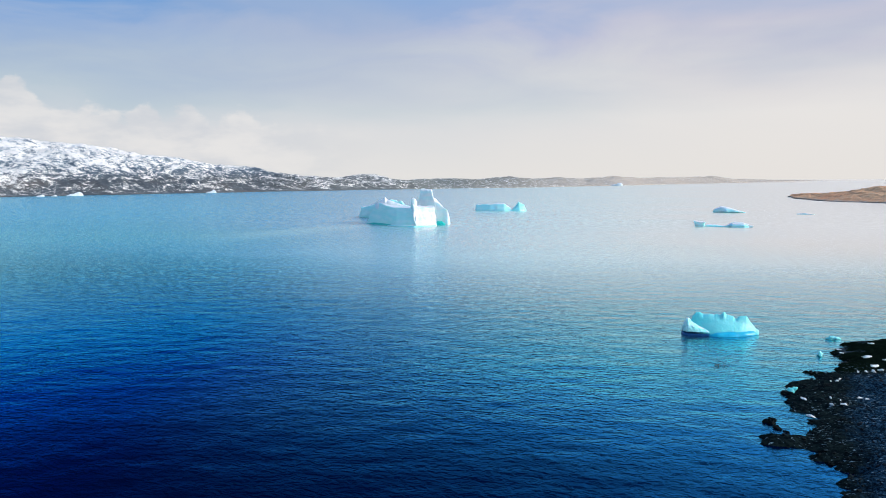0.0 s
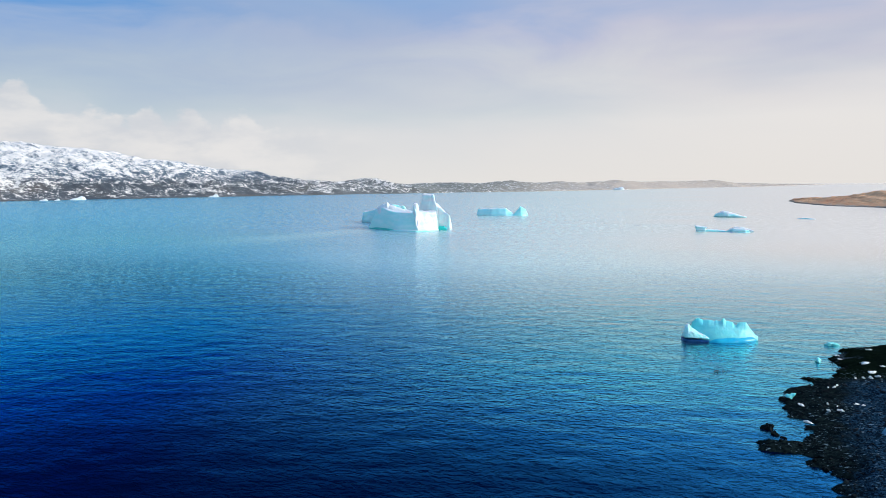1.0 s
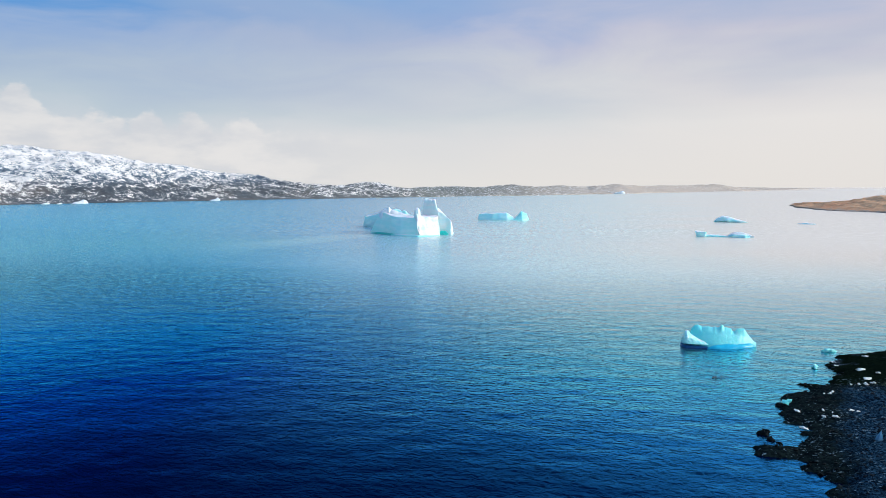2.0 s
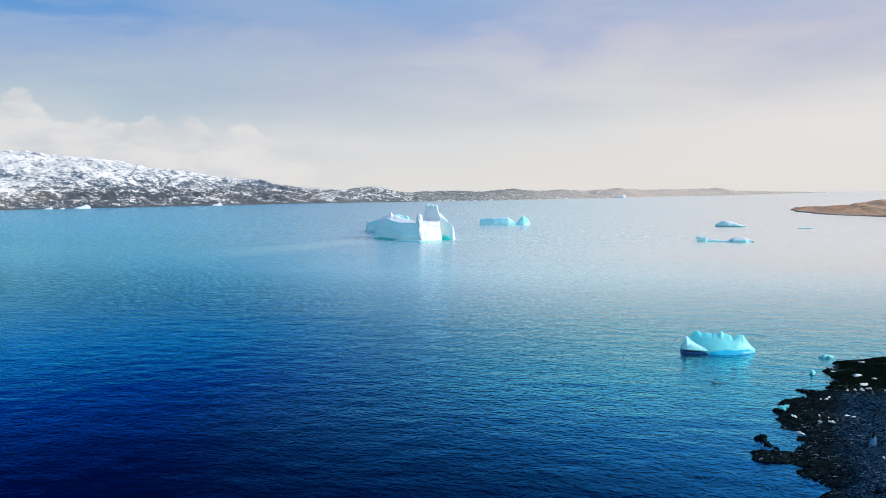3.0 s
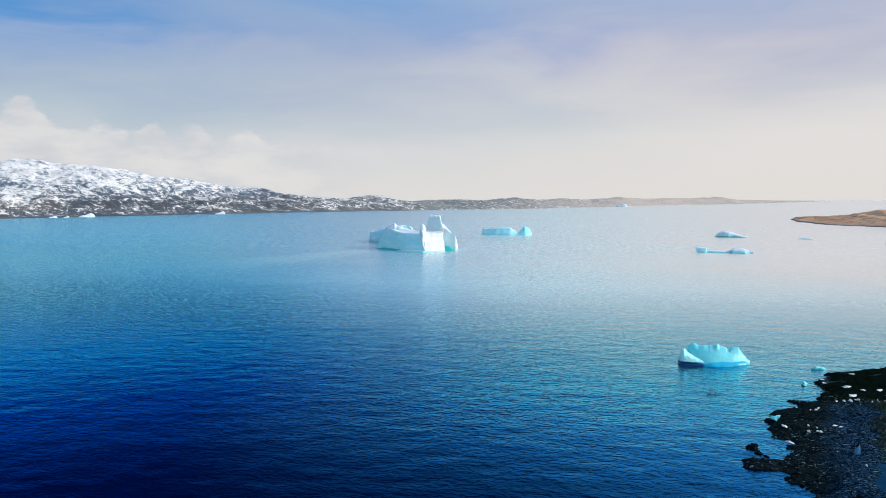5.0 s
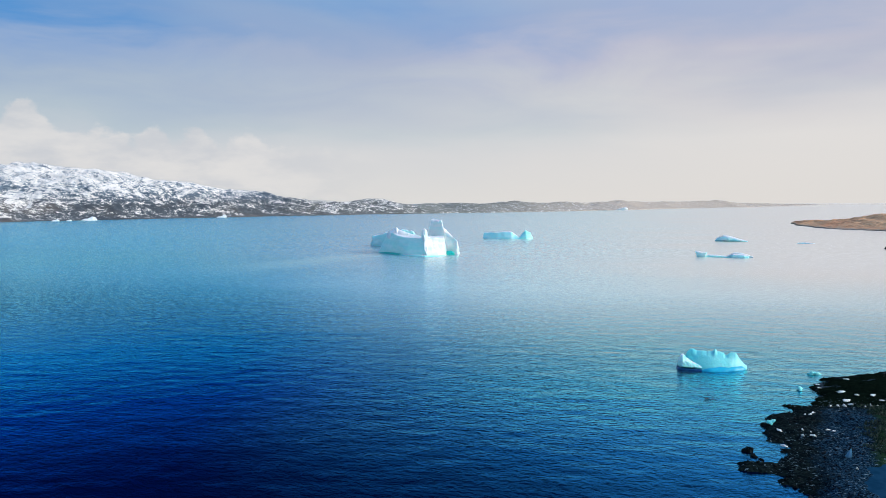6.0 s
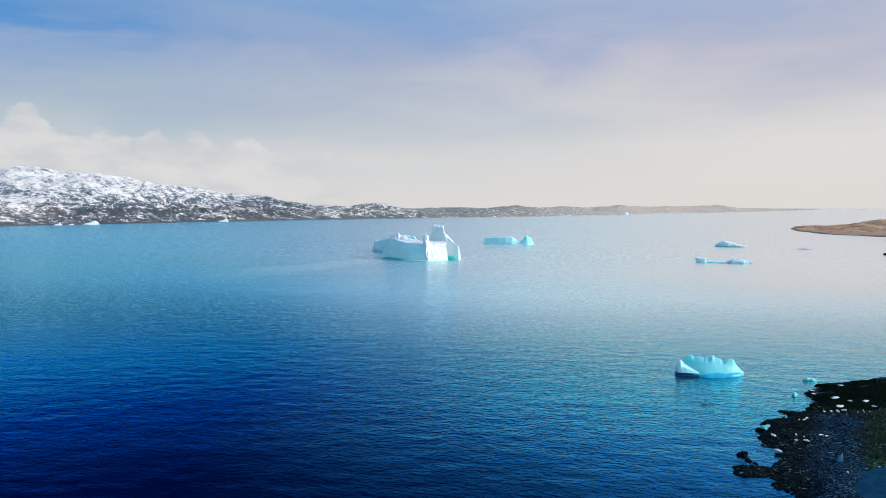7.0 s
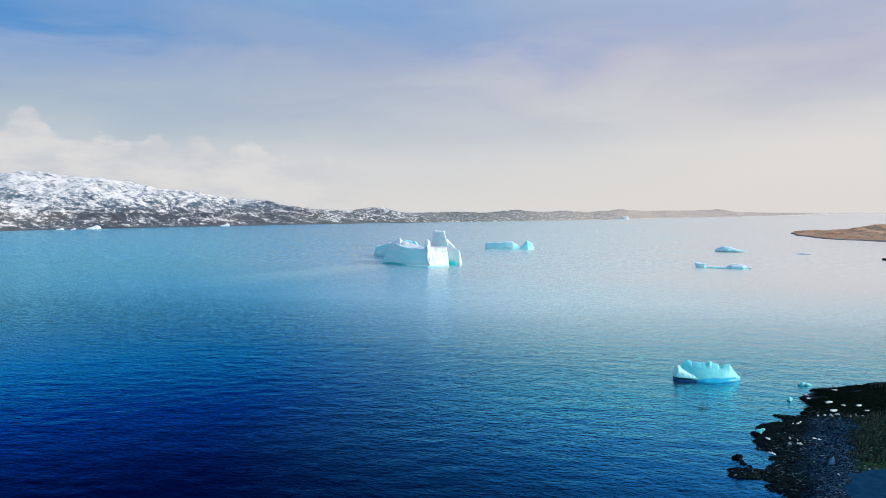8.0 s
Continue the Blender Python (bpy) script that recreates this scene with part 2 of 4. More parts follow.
def snowy_fell(n, p):
    """Bare gneiss and heath with snow in the gullies, whiter with height."""
    z = n.add("ShaderNodeSeparateXYZ", 2, {0: p})
    steep = n.add("ShaderNodeSeparateXYZ", 2, {0: n.add("ShaderNodeNewGeometry", "Normal")})
    broad = n.noise(p, 0.007, 4, 0.55)
    gully = n.noise(n.scaled(p, (0.115, 0.115, 0.22), 0.6), 1.0, 8, 0.72, distortion=0.6)
    fine = n.noise(n.scaled(p, (0.48, 0.48, 0.9)), 1.0, 5, 0.75)
    rock = n.mix(n.step(broad, 0.42, 0.6), (0.045, 0.060, 0.072, 1), (0.11, 0.09, 0.075, 1))
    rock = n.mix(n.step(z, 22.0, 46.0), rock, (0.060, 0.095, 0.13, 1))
    rock = n.mix(n.step(fine, 0.35, 0.7), rock, n.mix(0.4, rock, (0.2, 0.19, 0.18, 1)))
    x = n.add("ShaderNodeSeparateXYZ", 0, {0: p})
    rock = n.mix(n.step(x, -720.0, -380.0), rock, n.mix(n.step(fine, 0.3, 0.7), (0.10, 0.11, 0.10, 1), (0.21, 0.20, 0.17, 1)))
    level = n.math("ADD", n.math("MULTIPLY", n.math("MINIMUM", z, 115.0), 0.0036), n.math("MULTIPLY", n.math("SUBTRACT", steep, 0.9), 0.6))
    snow = n.math("ADD", n.math("ADD", n.math("MULTIPLY", gully, 1.9), n.math("MULTIPLY", fine, 1.25)), level)
    drift = n.noise(n.scaled(p, (0.030, 0.030, 0.06), 0.9), 1.0, 4, 0.6, distortion=0.8)
    snow = n.math("ADD", snow, n.math("ADD", n.math("MULTIPLY_ADD", broad, 0.5, -0.25), n.math("MULTIPLY_ADD", drift, 1.1, -0.82)))
    cover_ = n.math("MULTIPLY", n.step(snow, 1.48, 1.54), n.step(z, 1.0, 4.0))
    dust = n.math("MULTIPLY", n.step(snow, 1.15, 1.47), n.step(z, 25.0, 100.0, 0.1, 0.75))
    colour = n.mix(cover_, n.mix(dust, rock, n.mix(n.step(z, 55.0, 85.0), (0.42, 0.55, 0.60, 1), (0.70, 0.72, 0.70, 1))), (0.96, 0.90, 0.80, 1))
    return {"Base Color": colour, "Roughness": 0.9, "Specular IOR Level": 0.2, "Normal": n.bump(n.math("ADD", gully, fine), 2.2, 0.7)}


def hazed_fell(dark, light, share, haze_pair=None):
    """Low rocky hills; a second colour pair, where given, paints distance haze in eastwards."""
    def build(n, p):
        x = n.add("ShaderNodeSeparateXYZ", 0, {0: p})
        gully = n.noise(n.scaled(p, (0.10, 0.10, 0.20), 0.5), 1.0, 7, 0.72)
        fine = n.noise(p, 0.45, 5, 0.7)
        rock = n.mix(n.step(gully, 0.35, 0.65), dark, light)
        if haze_pair is not None:
            east = n.step(n.math("ADD", x, n.math("MULTIPLY_ADD", gully, 160.0, -80.0)), -330.0, 210.0)
            rock = n.mix(east, rock, n.mix(n.step(gully, 0.35, 0.65), *haze_pair))
        snow = n.step(n.math("ADD", gully, n.math("MULTIPLY", fine, 0.6)), share, share + 0.07)
        return {"Base Color": n.mix(snow, rock, (0.95, 0.92, 0.87, 1)), "Roughness": 0.9, "Normal": n.bump(n.math("ADD", gully, fine), 2.0, 0.7)}
    return build


def autumn_heath(n, p):
    z = n.add("ShaderNodeSeparateXYZ", 2, {0: p})
    broad = n.noise(p, 0.02, 5, 0.6)
    fine = n.noise(p, 0.22, 6, 0.65)
    heath = n.mix(n.step(broad, 0.35, 0.65), (0.62, 0.27, 0.12, 1), (0.74, 0.40, 0.20, 1))
    heath = n.mix(n.step(fine, 0.45, 0.7), heath, (0.50, 0.33, 0.19, 1))
    stone = n.mix(n.step(fine, 0.35, 0.65), (0.26, 0.215, 0.17, 1), (0.44, 0.37, 0.30, 1))
    bare = n.math("ADD", n.math("MULTIPLY", z, -0.30), n.math("MULTIPLY_ADD", fine, 1.6, -0.15))
    colour = n.mix(n.step(bare, 0.1, 0.5), heath, stone)
    colour = n.mix(n.step(z, 1.0, 0.3), colour, (0.08, 0.075, 0.06, 1))
    return {"Base Color": colour, "Roughness": 0.9, "Normal": n.bump(n.math("ADD", broad, fine), 1.5, 0.8)}


def gravel_band(n, p, wide, soft):
    """One along the strip of blue-grey gravel that runs up the beach."""
    x, y = (n.add("ShaderNodeSeparateXYZ", i, {0: p}) for i in (0, 1))
    off = n.math("SUBTRACT", n.math("SUBTRACT", x, 36.0), n.math("MULTIPLY", n.math("SUBTRACT", y, 73.0), 0.36))
    off = n.math("ADD", off, n.math("MULTIPLY_ADD", n.noise(p, 0.16, 4, 0.6), 7.0, -3.5))
    return off, n.math("MULTIPLY", n.step(n.math("ABSOLUTE", off), wide + soft, wide), n.step(y, 105.0, 97.0))


def wet_shore(n, p):
    """Black weed-covered rock by the water, a strip of gravel above it, heath behind and a mossy knoll."""
    y = n.add("ShaderNodeSeparateXYZ", 1, {0: p})
    broad = n.noise(p, 0.09, 4, 0.6)
    fine = n.noise(p, 1.7, 6, 0.7)
    pebble = n.noise(p, 3.6, 4, 0.7)
    weed = n.mix(n.step(fine, 0.4, 0.65), (0.003, 0.007, 0.009, 1), (0.015, 0.026, 0.025, 1))
    gravel = n.mix(n.step(pebble, 0.44, 0.62), (0.002, 0.009, 0.018, 1), (0.035, 0.10, 0.17, 1))
    heath = n.mix(n.step(fine, 0.35, 0.65), (0.004, 0.022, 0.014, 1), (0.030, 0.062, 0.028, 1))
    off, band = gravel_band(n, p, 2.0, 3.2)
    colour = n.mix(n.math("MULTIPLY", band, 0.85), weed, gravel)
    colour = n.mix(n.math("MULTIPLY", n.step(off, 2.6, 4.6), n.step(y, 106.0, 98.0)), colour, heath)
    moss = n.mix(n.step(fine, 0.35, 0.7), (0.002, 0.006, 0.004, 1), (0.007, 0.013, 0.008, 1))
    slab_ = n.step(n.noise(n.scaled(p, (0.10, 0.2, 0.2)), 1.0, 5, 0.6), 0.60, 0.66)
    colour = n.mix(n.step(n.math("MULTIPLY_ADD", broad, 8.0, y), 106.0, 109.0), colour, n.mix(slab_, moss, n.mix(n.step(pebble, 0.4, 0.65), (0.02, 0.035, 0.05, 1), (0.07, 0.10, 0.125, 1))))
    # crumbs of ice and pale grit
    crumb = n.math("MULTIPLY", n.step(n.math("MULTIPLY_ADD", broad, 0.35, n.noise(n.scaled(p, (1.5, 3.8, 2.0)), 1.0, 3, 0.65)), 0.80, 0.87), n.step(y, 112.0, 103.0))
    colour = n.mix(crumb, colour, (0.22, 0.33, 0.38, 1))
    return {"Base Color": colour, "Roughness": n.step(fine, 0.3, 0.7, 0.5, 0.8), "Specular IOR Level": 0.0, "Normal": n.bump(n.noise(p, 3.0, 6, 0.7), 0.25, 0.9, n.bump(fine, 0.3, 0.8))}


def beach_stone(n, p):
    pick = n.add("ShaderNodeObjectInfo", "Random")
    chip = n.add("ShaderNodeNewGeometry", "Random Per Island")
    g = n.noise(p, 2.5, 5, 0.65)
    tone = n.math("FRACT", n.math("ADD", pick, chip))
    band = gravel_band(n, p, 1.8, 3.0)[1]
    dark = n.mix(n.step(tone, 0.88, 1.0), (0.003, 0.007, 0.009, 1), (0.020, 0.038, 0.043, 1))
    blue = n.mix(n.step(tone, 0.55, 1.0), (0.002, 0.008, 0.014, 1), (0.045, 0.115, 0.185, 1))
    body = n.mix(band, dark, blue)
    colour = n.mix(n.step(g, 0.35, 0.7), body, n.mix(0.5, body, (0.010, 0.013, 0.013, 1)))
    return {"Base Color": colour, "Roughness": n.step(g, 0.3, 0.7, 0.45, 0.7), "Specular IOR Level": 0.02, "Normal": n.bump(g, 0.08, 0.8)}


def grass_blade(n, p):
    chip = n.add("ShaderNodeNewGeometry", "Random Per Island")
    return {"Base Color": n.mix(chip, (0.003, 0.024, 0.012, 1), (0.014, 0.05, 0.024, 1)), "Roughness": 0.7}


def still_water(n, p):
    g = n.noise(p, 0.9, 3, 0.5)
    return {"Base Color": n.mix(n.step(g, 0.3, 0.7), (0.006, 0.036, 0.075, 1), (0.010, 0.052, 0.10, 1)), "Roughness": 0.3, "Specular IOR Level": 0.0, "IOR": 1.333, "Normal": n.bump(g, 0.02, 0.5)}


def grey_wood(n, p):
    g = n.noise(n.scaled(p, (8, 8, 0.8)), 1.0, 4, 0.6)
    return {"Base Color": n.mix(g, (0.03, 0.025, 0.02, 1), (0.10, 0.085, 0.07, 1)), "Roughness": 0.8, "Normal": n.bump(g, 0.01, 0.6)}


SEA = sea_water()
ICE = material("glacier_ice", glacier_ice((0.19, 0.82, 0.81, 1), (0.29, 0.88, 0.85, 1), 1.25))
PALE = material("light_cyan_ice", glacier_ice((0.34, 0.90, 0.86, 1), (0.50, 0.95, 0.90, 1), 1.0))
BRIGHT = material("pale_cyan_ice", glacier_ice((0.48, 0.94, 0.86, 1), (0.64, 0.97, 0.89, 1), 0.98))
BLUE = material("blue_ice", blue_ice)
EMERALD = material("emerald_ice", lambda n, p: {**blue_ice(n, p), "Base Color": (0.03, 0.60, 0.52, 1)})
SNOW = material("old_snow", old_snow)
FELL = material("snowy_fell", snowy_fell)
# distance haze is mixed into the rock colours of both far ridges
HILL = material("grey_fell", hazed_fell((0.165, 0.175, 0.145, 1), (0.27, 0.265, 0.215, 1), 0.86, ((0.46, 0.38, 0.29, 1), (0.58, 0.48, 0.37, 1))))
FAR = material("hazed_fell", hazed_fell((0.54, 0.43, 0.32, 1), (0.66, 0.54, 0.41, 1), 0.90))
# whiter copy of the great iceberg's ice, with sunlight painted in
CHALK = material("sunlit_white_ice", glacier_ice((0.68, 0.85, 0.83, 1), (0.82, 0.85, 0.82, 1), 0.8))
CRUSTED = material("crusted_ice", glacier_ice((0.38, 0.83, 0.85, 1), (0.56, 0.88, 0.88, 1), 0.9))
GREY_ICE = material("grey_ice", glacier_ice((0.04, 0.15, 0.27, 1), (0.09, 0.24, 0.37, 1), 2.0))
# dark blue that paints the shade beneath the near iceberg's ledge
SHADE_ICE = material("shade_dark_ice", glacier_ice((0.008, 0.09, 0.26, 1), (0.02, 0.14, 0.34, 1), 2.0))
HEATH = material("autumn_heath", autumn_heath)
SHORE = material("wet_shore", wet_shore)
STONE = material("beach_stone", beach_stone)
GRASS = material("grass_blade", grass_blade)
POND = material("still_water", still_water)
WOOD = material("grey_wood", grey_wood)

# ---- shapes ----


def lattice(ix, iy, iz, seed):
    h = (ix * 374761393 + iy * 668265263 + iz * 1274126177 + seed * 974634541) & 0xFFFFFFFF
    h = ((h ^ (h >> 13)) * 1103515245) & 0xFFFFFFFF
    h = ((h ^ (h >> 16)) * 668265263) & 0xFFFFFFFF
    return ((h ^ (h >> 15)) & 0xFFFF) / 32767.5 - 1.0


def value_noise(x, y, z=0.0, seed=0):
    """Smooth noise from -1 to 1 over arrays."""
    x, y, z = np.broadcast_arrays(np.asarray(x, float), np.asarray(y, float), np.asarray(z, float))
    i = [np.floor(c).astype(np.int64) for c in (x, y, z)]
    f = [c - k for c, k in zip((x, y, z), i)]
    u = [c * c * c * (c * (c * 6 - 15) + 10) for c in f]
    total = 0
    for a in (0, 1):
        for b in (0, 1):
            for c in (0, 1):
                weight = (u[0] if a else 1 - u[0]) * (u[1] if b else 1 - u[1]) * (u[2] if c else 1 - u[2])
                total = total + weight * lattice(i[0] + a, i[1] + b, i[2] + c, seed)
    return total


def fbm(x, y, z=0.0, octaves=5, gain=0.5, seed=0):
    total, amp, k = 0.0, 1.0, 1.0
    for o in range(octaves):
        total = total + amp * value_noise(np.asarray(x) * k + 17.3 * o, np.asarray(y) * k - 9.1 * o, np.asarray(z) * k + 4.7 * o, seed + o)
        amp, k = amp * gain, k * 2.03
    return total


def smooth(t):
    t = np.clip(t, 0, 1)
    return t * t * (3 - 2 * t)


def grid_mesh(name, x, y, z, flip=False):
    """A sheet from three equal two-dimensional arrays."""
    r, c = x.shape
    k = np.arange(r * c).reshape(r, c)
    quads = np.stack([k[:-1, :-1], k[:-1, 1:], k[1:, 1:], k[1:, :-1]], -1).reshape(-1, 4)
    if flip:
        quads = quads[:, ::-1]
    m = bpy.data.meshes.new(name)
    m.from_pydata(np.stack([x, y, z], -1).reshape(-1, 3).tolist(), [], quads.tolist())
    m.polygons.foreach_set("use_smooth", [True] * len(m.polygons))
    m.update()
    return m


def mesh_of(name, verts, faces, rounded=False):
    m = bpy.data.meshes.new(name)
    m.from_pydata([tuple(v) for v in verts], [], faces)
    m.polygons.foreach_set("use_smooth", [rounded] * len(m.polygons))
    m.update()
    return m


def part(name, data, mat, parent=None, label=""):
    """One mesh object, under its thing where there is one."""
    if isinstance(data, bmesh.types.BMesh):
        m = bpy.data.meshes.new(name)
        data.to_mesh(m)
        data.free()
        data = m
    if mat is not None and not data.materials:
        data.materials.append(mat)
    ob = new(name, data)
    ob.parent = parent
    return tagged(ob, label) if label else ob


def hull_rock(seed, points=13, squash=0.6):
    """An angular stone about one metre across."""
    rng = random.Random(seed)
    bm = bmesh.new()
    for _ in range(points):
        v = Vector((rng.gauss(0, 1), rng.gauss(0, 1), rng.gauss(0, 1))).normalized() * rng.uniform(0.40, 0.55)
        bm.verts.new((v.x * rng.uniform(0.8, 1.15), v.y, v.z * squash))
    got = bmesh.ops.convex_hull(bm, input=bm.verts)
    bmesh.ops.delete(bm, geom=[v for v in bm.verts if not v.link_faces], context="VERTS")
    bmesh.ops.recalc_face_normals(bm, faces=bm.faces)
    m = bpy.data.meshes.new("stone")
    bm.to_mesh(m)
    bm.free()
    return m

# ---- the sea ----


def spread(lo, hi, step, far, grow):
    """Grid lines, even from lo to hi and then ever wider out to far."""
    lines = list(np.arange(lo, hi + step / 2, step))
    for side_, sign in ((0, -1), (-1, 1)):
        d, at = step, lines[side_]
        while abs(at) < far:
            d *= grow
            at += sign * d
            lines.insert(0, at) if sign < 0 else lines.append(at)
    return np.array(lines)


sx, sy = np.meshgrid(spread(-85, 75, 1.1, 5600, 1.06), spread(42, 190, 0.55, 5600, 1.05))
lift = np.exp(-((sx / 160) ** 4)) * smooth((400 - sy) / 200) * smooth((sy - 20) / 20)
ca, sa = math.cos(0.1), math.sin(0.1)
along, across = sx * ca + sy * sa, sy * ca - sx * sa
sz = lift * (0.035 * fbm(along / 3.4, across / 2.2, 0, 2, 0.5, 3) + 0.02 * fbm(along / 11.0, across / 5.5, 0, 2, 0.5, 8))
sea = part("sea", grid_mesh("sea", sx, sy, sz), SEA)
tagged(sea, "deep blue rippled fjord water reaching the horizon", "water", kind="structure")
bed = part("seabed", grid_mesh("seabed", *np.meshgrid(np.linspace(-5600, 5600, 9), np.linspace(-5600, 5600, 9)), np.full((9, 9), -9.0)), SHORE)
tagged(bed, "dark rocky bottom under the fjord", "ground", kind="structure")

# ---- the land across the fjord ----
COAST = [(-1010, 640), (-905, 800), (-835, 932), (-785, 1031), (-649, 1241), (-463, 1466), (-269, 1683), (-51, 1858), (200, 2189), (452, 2558), (741, 2943), (1175, 3615)]


def along_line(points, n):
    p = np.array(points, float)
    s = np.r_[0, np.cumsum(np.hypot(*np.diff(p, axis=0).T))]
    t = np.linspace(0, s[-1], n)
    return t, np.interp(t, s, p[:, 0]), np.interp(t, s, p[:, 1])


def coast_land(name, coast, ridge, depth, n, rows, mat, rough, seed, label, category="hill", step=0.0, jut=14.0, lean=0.0):
    """A strip of land behind a coast: ridge and depth are rows of (share of the coast's length, metres)."""
    t, cx, cy = along_line(coast, n)
    k = max(3, n // 40)
    cx, cy = (np.convolve(np.pad(c, k, mode="reflect", reflect_type="odd"), np.ones(2 * k + 1) / (2 * k + 1), "valid") for c in (cx, cy))
    u = t / t[-1]
    nx, ny = -np.gradient(cy), np.gradient(cx)
    size = np.hypot(nx, ny)
    nx, ny = nx / size, ny / size
    wob = fbm(t / 90, 0, 0, 4, 0.55, seed) * jut
    wide = np.interp(u, *zip(*depth))
    high = np.interp(u - lean * wide / t[-1], *zip(*ridge))
    v = np.linspace(0, 1, rows)[:, None] ** 1.25
    d = v * wide * 1.6
    x, y = cx + nx * (d - wob), cy + ny * (d - wob)
    share = d / wide
    shelf = (1 - step) * smooth(share) ** 0.85 + step * smooth(share * 3.2)
    fall = smooth((1.6 - share) / 0.6)
    crag = fbm(x / 150, y / 150, 0, 6, 0.5, seed + 5)
    knob = 1 - np.abs(fbm(x / 60, y / 60, 3, 5, 0.55, seed + 9))
    base = high * shelf * np.where(share > 1, fall, 1)
    z = base * (1 + 0.10 * crag) + rough * smooth(share * 5) * (0.55 * crag + 0.8 * (knob - 0.6)) * (0.35 + np.minimum(base / 40, 1))
    edge = smooth(d / 18)
    z = np.where(d < 30, z * edge + 2.2 * smooth(d / 5) * (1 + 0.8 * crag) * (1 - edge), z) - 2.5 * (1 - smooth(d / 3.0))
    land = part(name, grid_mesh(name, x, y, z), mat)
    return tagged(land, label, category, kind="structure")


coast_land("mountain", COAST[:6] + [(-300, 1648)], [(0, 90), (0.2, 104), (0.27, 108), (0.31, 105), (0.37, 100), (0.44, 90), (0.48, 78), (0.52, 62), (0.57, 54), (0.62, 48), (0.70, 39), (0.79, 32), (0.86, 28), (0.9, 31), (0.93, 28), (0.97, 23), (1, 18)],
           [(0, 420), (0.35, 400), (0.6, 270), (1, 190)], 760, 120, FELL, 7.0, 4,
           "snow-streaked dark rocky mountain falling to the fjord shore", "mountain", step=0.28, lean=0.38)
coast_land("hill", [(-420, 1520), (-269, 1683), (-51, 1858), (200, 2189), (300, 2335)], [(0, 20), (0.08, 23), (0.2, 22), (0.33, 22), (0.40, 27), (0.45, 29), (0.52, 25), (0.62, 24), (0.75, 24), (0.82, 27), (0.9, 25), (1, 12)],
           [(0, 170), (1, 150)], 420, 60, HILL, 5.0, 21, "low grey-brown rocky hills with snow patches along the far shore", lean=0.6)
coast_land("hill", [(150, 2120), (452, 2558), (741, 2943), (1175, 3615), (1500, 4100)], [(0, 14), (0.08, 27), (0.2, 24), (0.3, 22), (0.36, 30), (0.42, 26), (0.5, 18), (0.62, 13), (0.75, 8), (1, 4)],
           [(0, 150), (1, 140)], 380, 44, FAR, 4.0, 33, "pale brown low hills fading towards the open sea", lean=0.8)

# ---- the brown headland ----
def headland():
    """A tongue of heath that narrows to a stony tip."""
    n, rows = 420, 150
    u = np.linspace(0, 1, n)
    front = along_line([(329, 1006), (317, 975), (303, 875), (311, 815), (345, 768), (420, 720), (560, 690)], n)[1:]
    back = along_line([(333, 1010), (352, 1012), (390, 985), (440, 990), (520, 1010), (640, 1060), (760, 1100)], n)[1:]
    v = np.linspace(0, 1, rows)[:, None]
    wob = 3.0 * fbm(u * 40, 0, 0, 4, 0.55, 6)
    x = front[0] * (1 - v) + back[0] * v + wob * (1 - v)
    y = front[1] * (1 - v) + back[1] * v - wob * (1 - v)
    crest = np.interp(u, [0, 0.04, 0.1, 0.2, 0.35, 0.5, 0.65, 0.8, 1], [0.6, 2.0, 3.4, 5.4, 10.5, 16.5, 23.0, 28, 30])
    dome = smooth(np.minimum(v * 2.6, (1 - v) * 3.0)) ** 0.8
    rough_ = fbm(x / 26, y / 26, 0, 6, 0.55, 12)
    z = crest * dome * (1 + 0.08 * rough_) + dome * (0.8 * fbm(x / 11, y / 11, 1, 5, 0.6, 15) + 0.5 * fbm(x / 3, y / 3, 2, 3, 0.6, 16))
    rim = np.minimum(v, 1 - v) * 60
    z = z + 1.3 * smooth(rim / 1.5) * (1 + 0.9 * rough_) - 2.0 * (1 - smooth(rim / 1.2))
    return tagged(part("headland", grid_mesh("headland", x, y, z, flip=True), HEATH), "rust-brown heath headland with pale bare rock along the waterline", "headland", kind="structure")


headland()
for x, y, size, seed in ((334, 990, 3.2, 1), (330, 980, 2.2, 2), (337, 996, 2.0, 3), (326, 966, 2.6, 4), (341, 992, 1.6, 5)):
    m = hull_rock(300 + seed, 16, 0.8)
    rock = part("boulder", m, HEATH)
    rock.matrix_world = pose(x, y, 2.0 + 0.25 * size, 0, 0, 50 * seed) @ Matrix.Diagonal((size * 1.4, size, size, 1))
    tagged(rock, "pale lichen-covered boulder on the headland tip", "rock", "boulders on the headland")

# ---- the near shore ----
BANK = [(14, 20), (22, 45), (27.2, 63.7), (28.7, 66.5), (30.0, 69.5), (30.1, 72.3), (28.1, 72.3), (28.3, 73.2), (29.1, 74.6), (28.2, 76.0), (24.6, 75.5), (24.5, 77.7), (28.6, 79.1), (31.1, 83.3), (32.4, 84.7), (32.2, 86.4),
        (30.8, 88.2), (31.2, 92.6), (33.9, 95.1), (33.4, 98.3), (35.4, 99.5), (38.5, 105.1), (42.5, 106.3), (43.8, 109.9), (46.5, 112.6), (46.0, 116.1), (51.8, 124.8), (58.6, 129.2), (67.9, 133.4), (84, 135), (120, 137), (190, 130), (230, 60), (190, 10)]


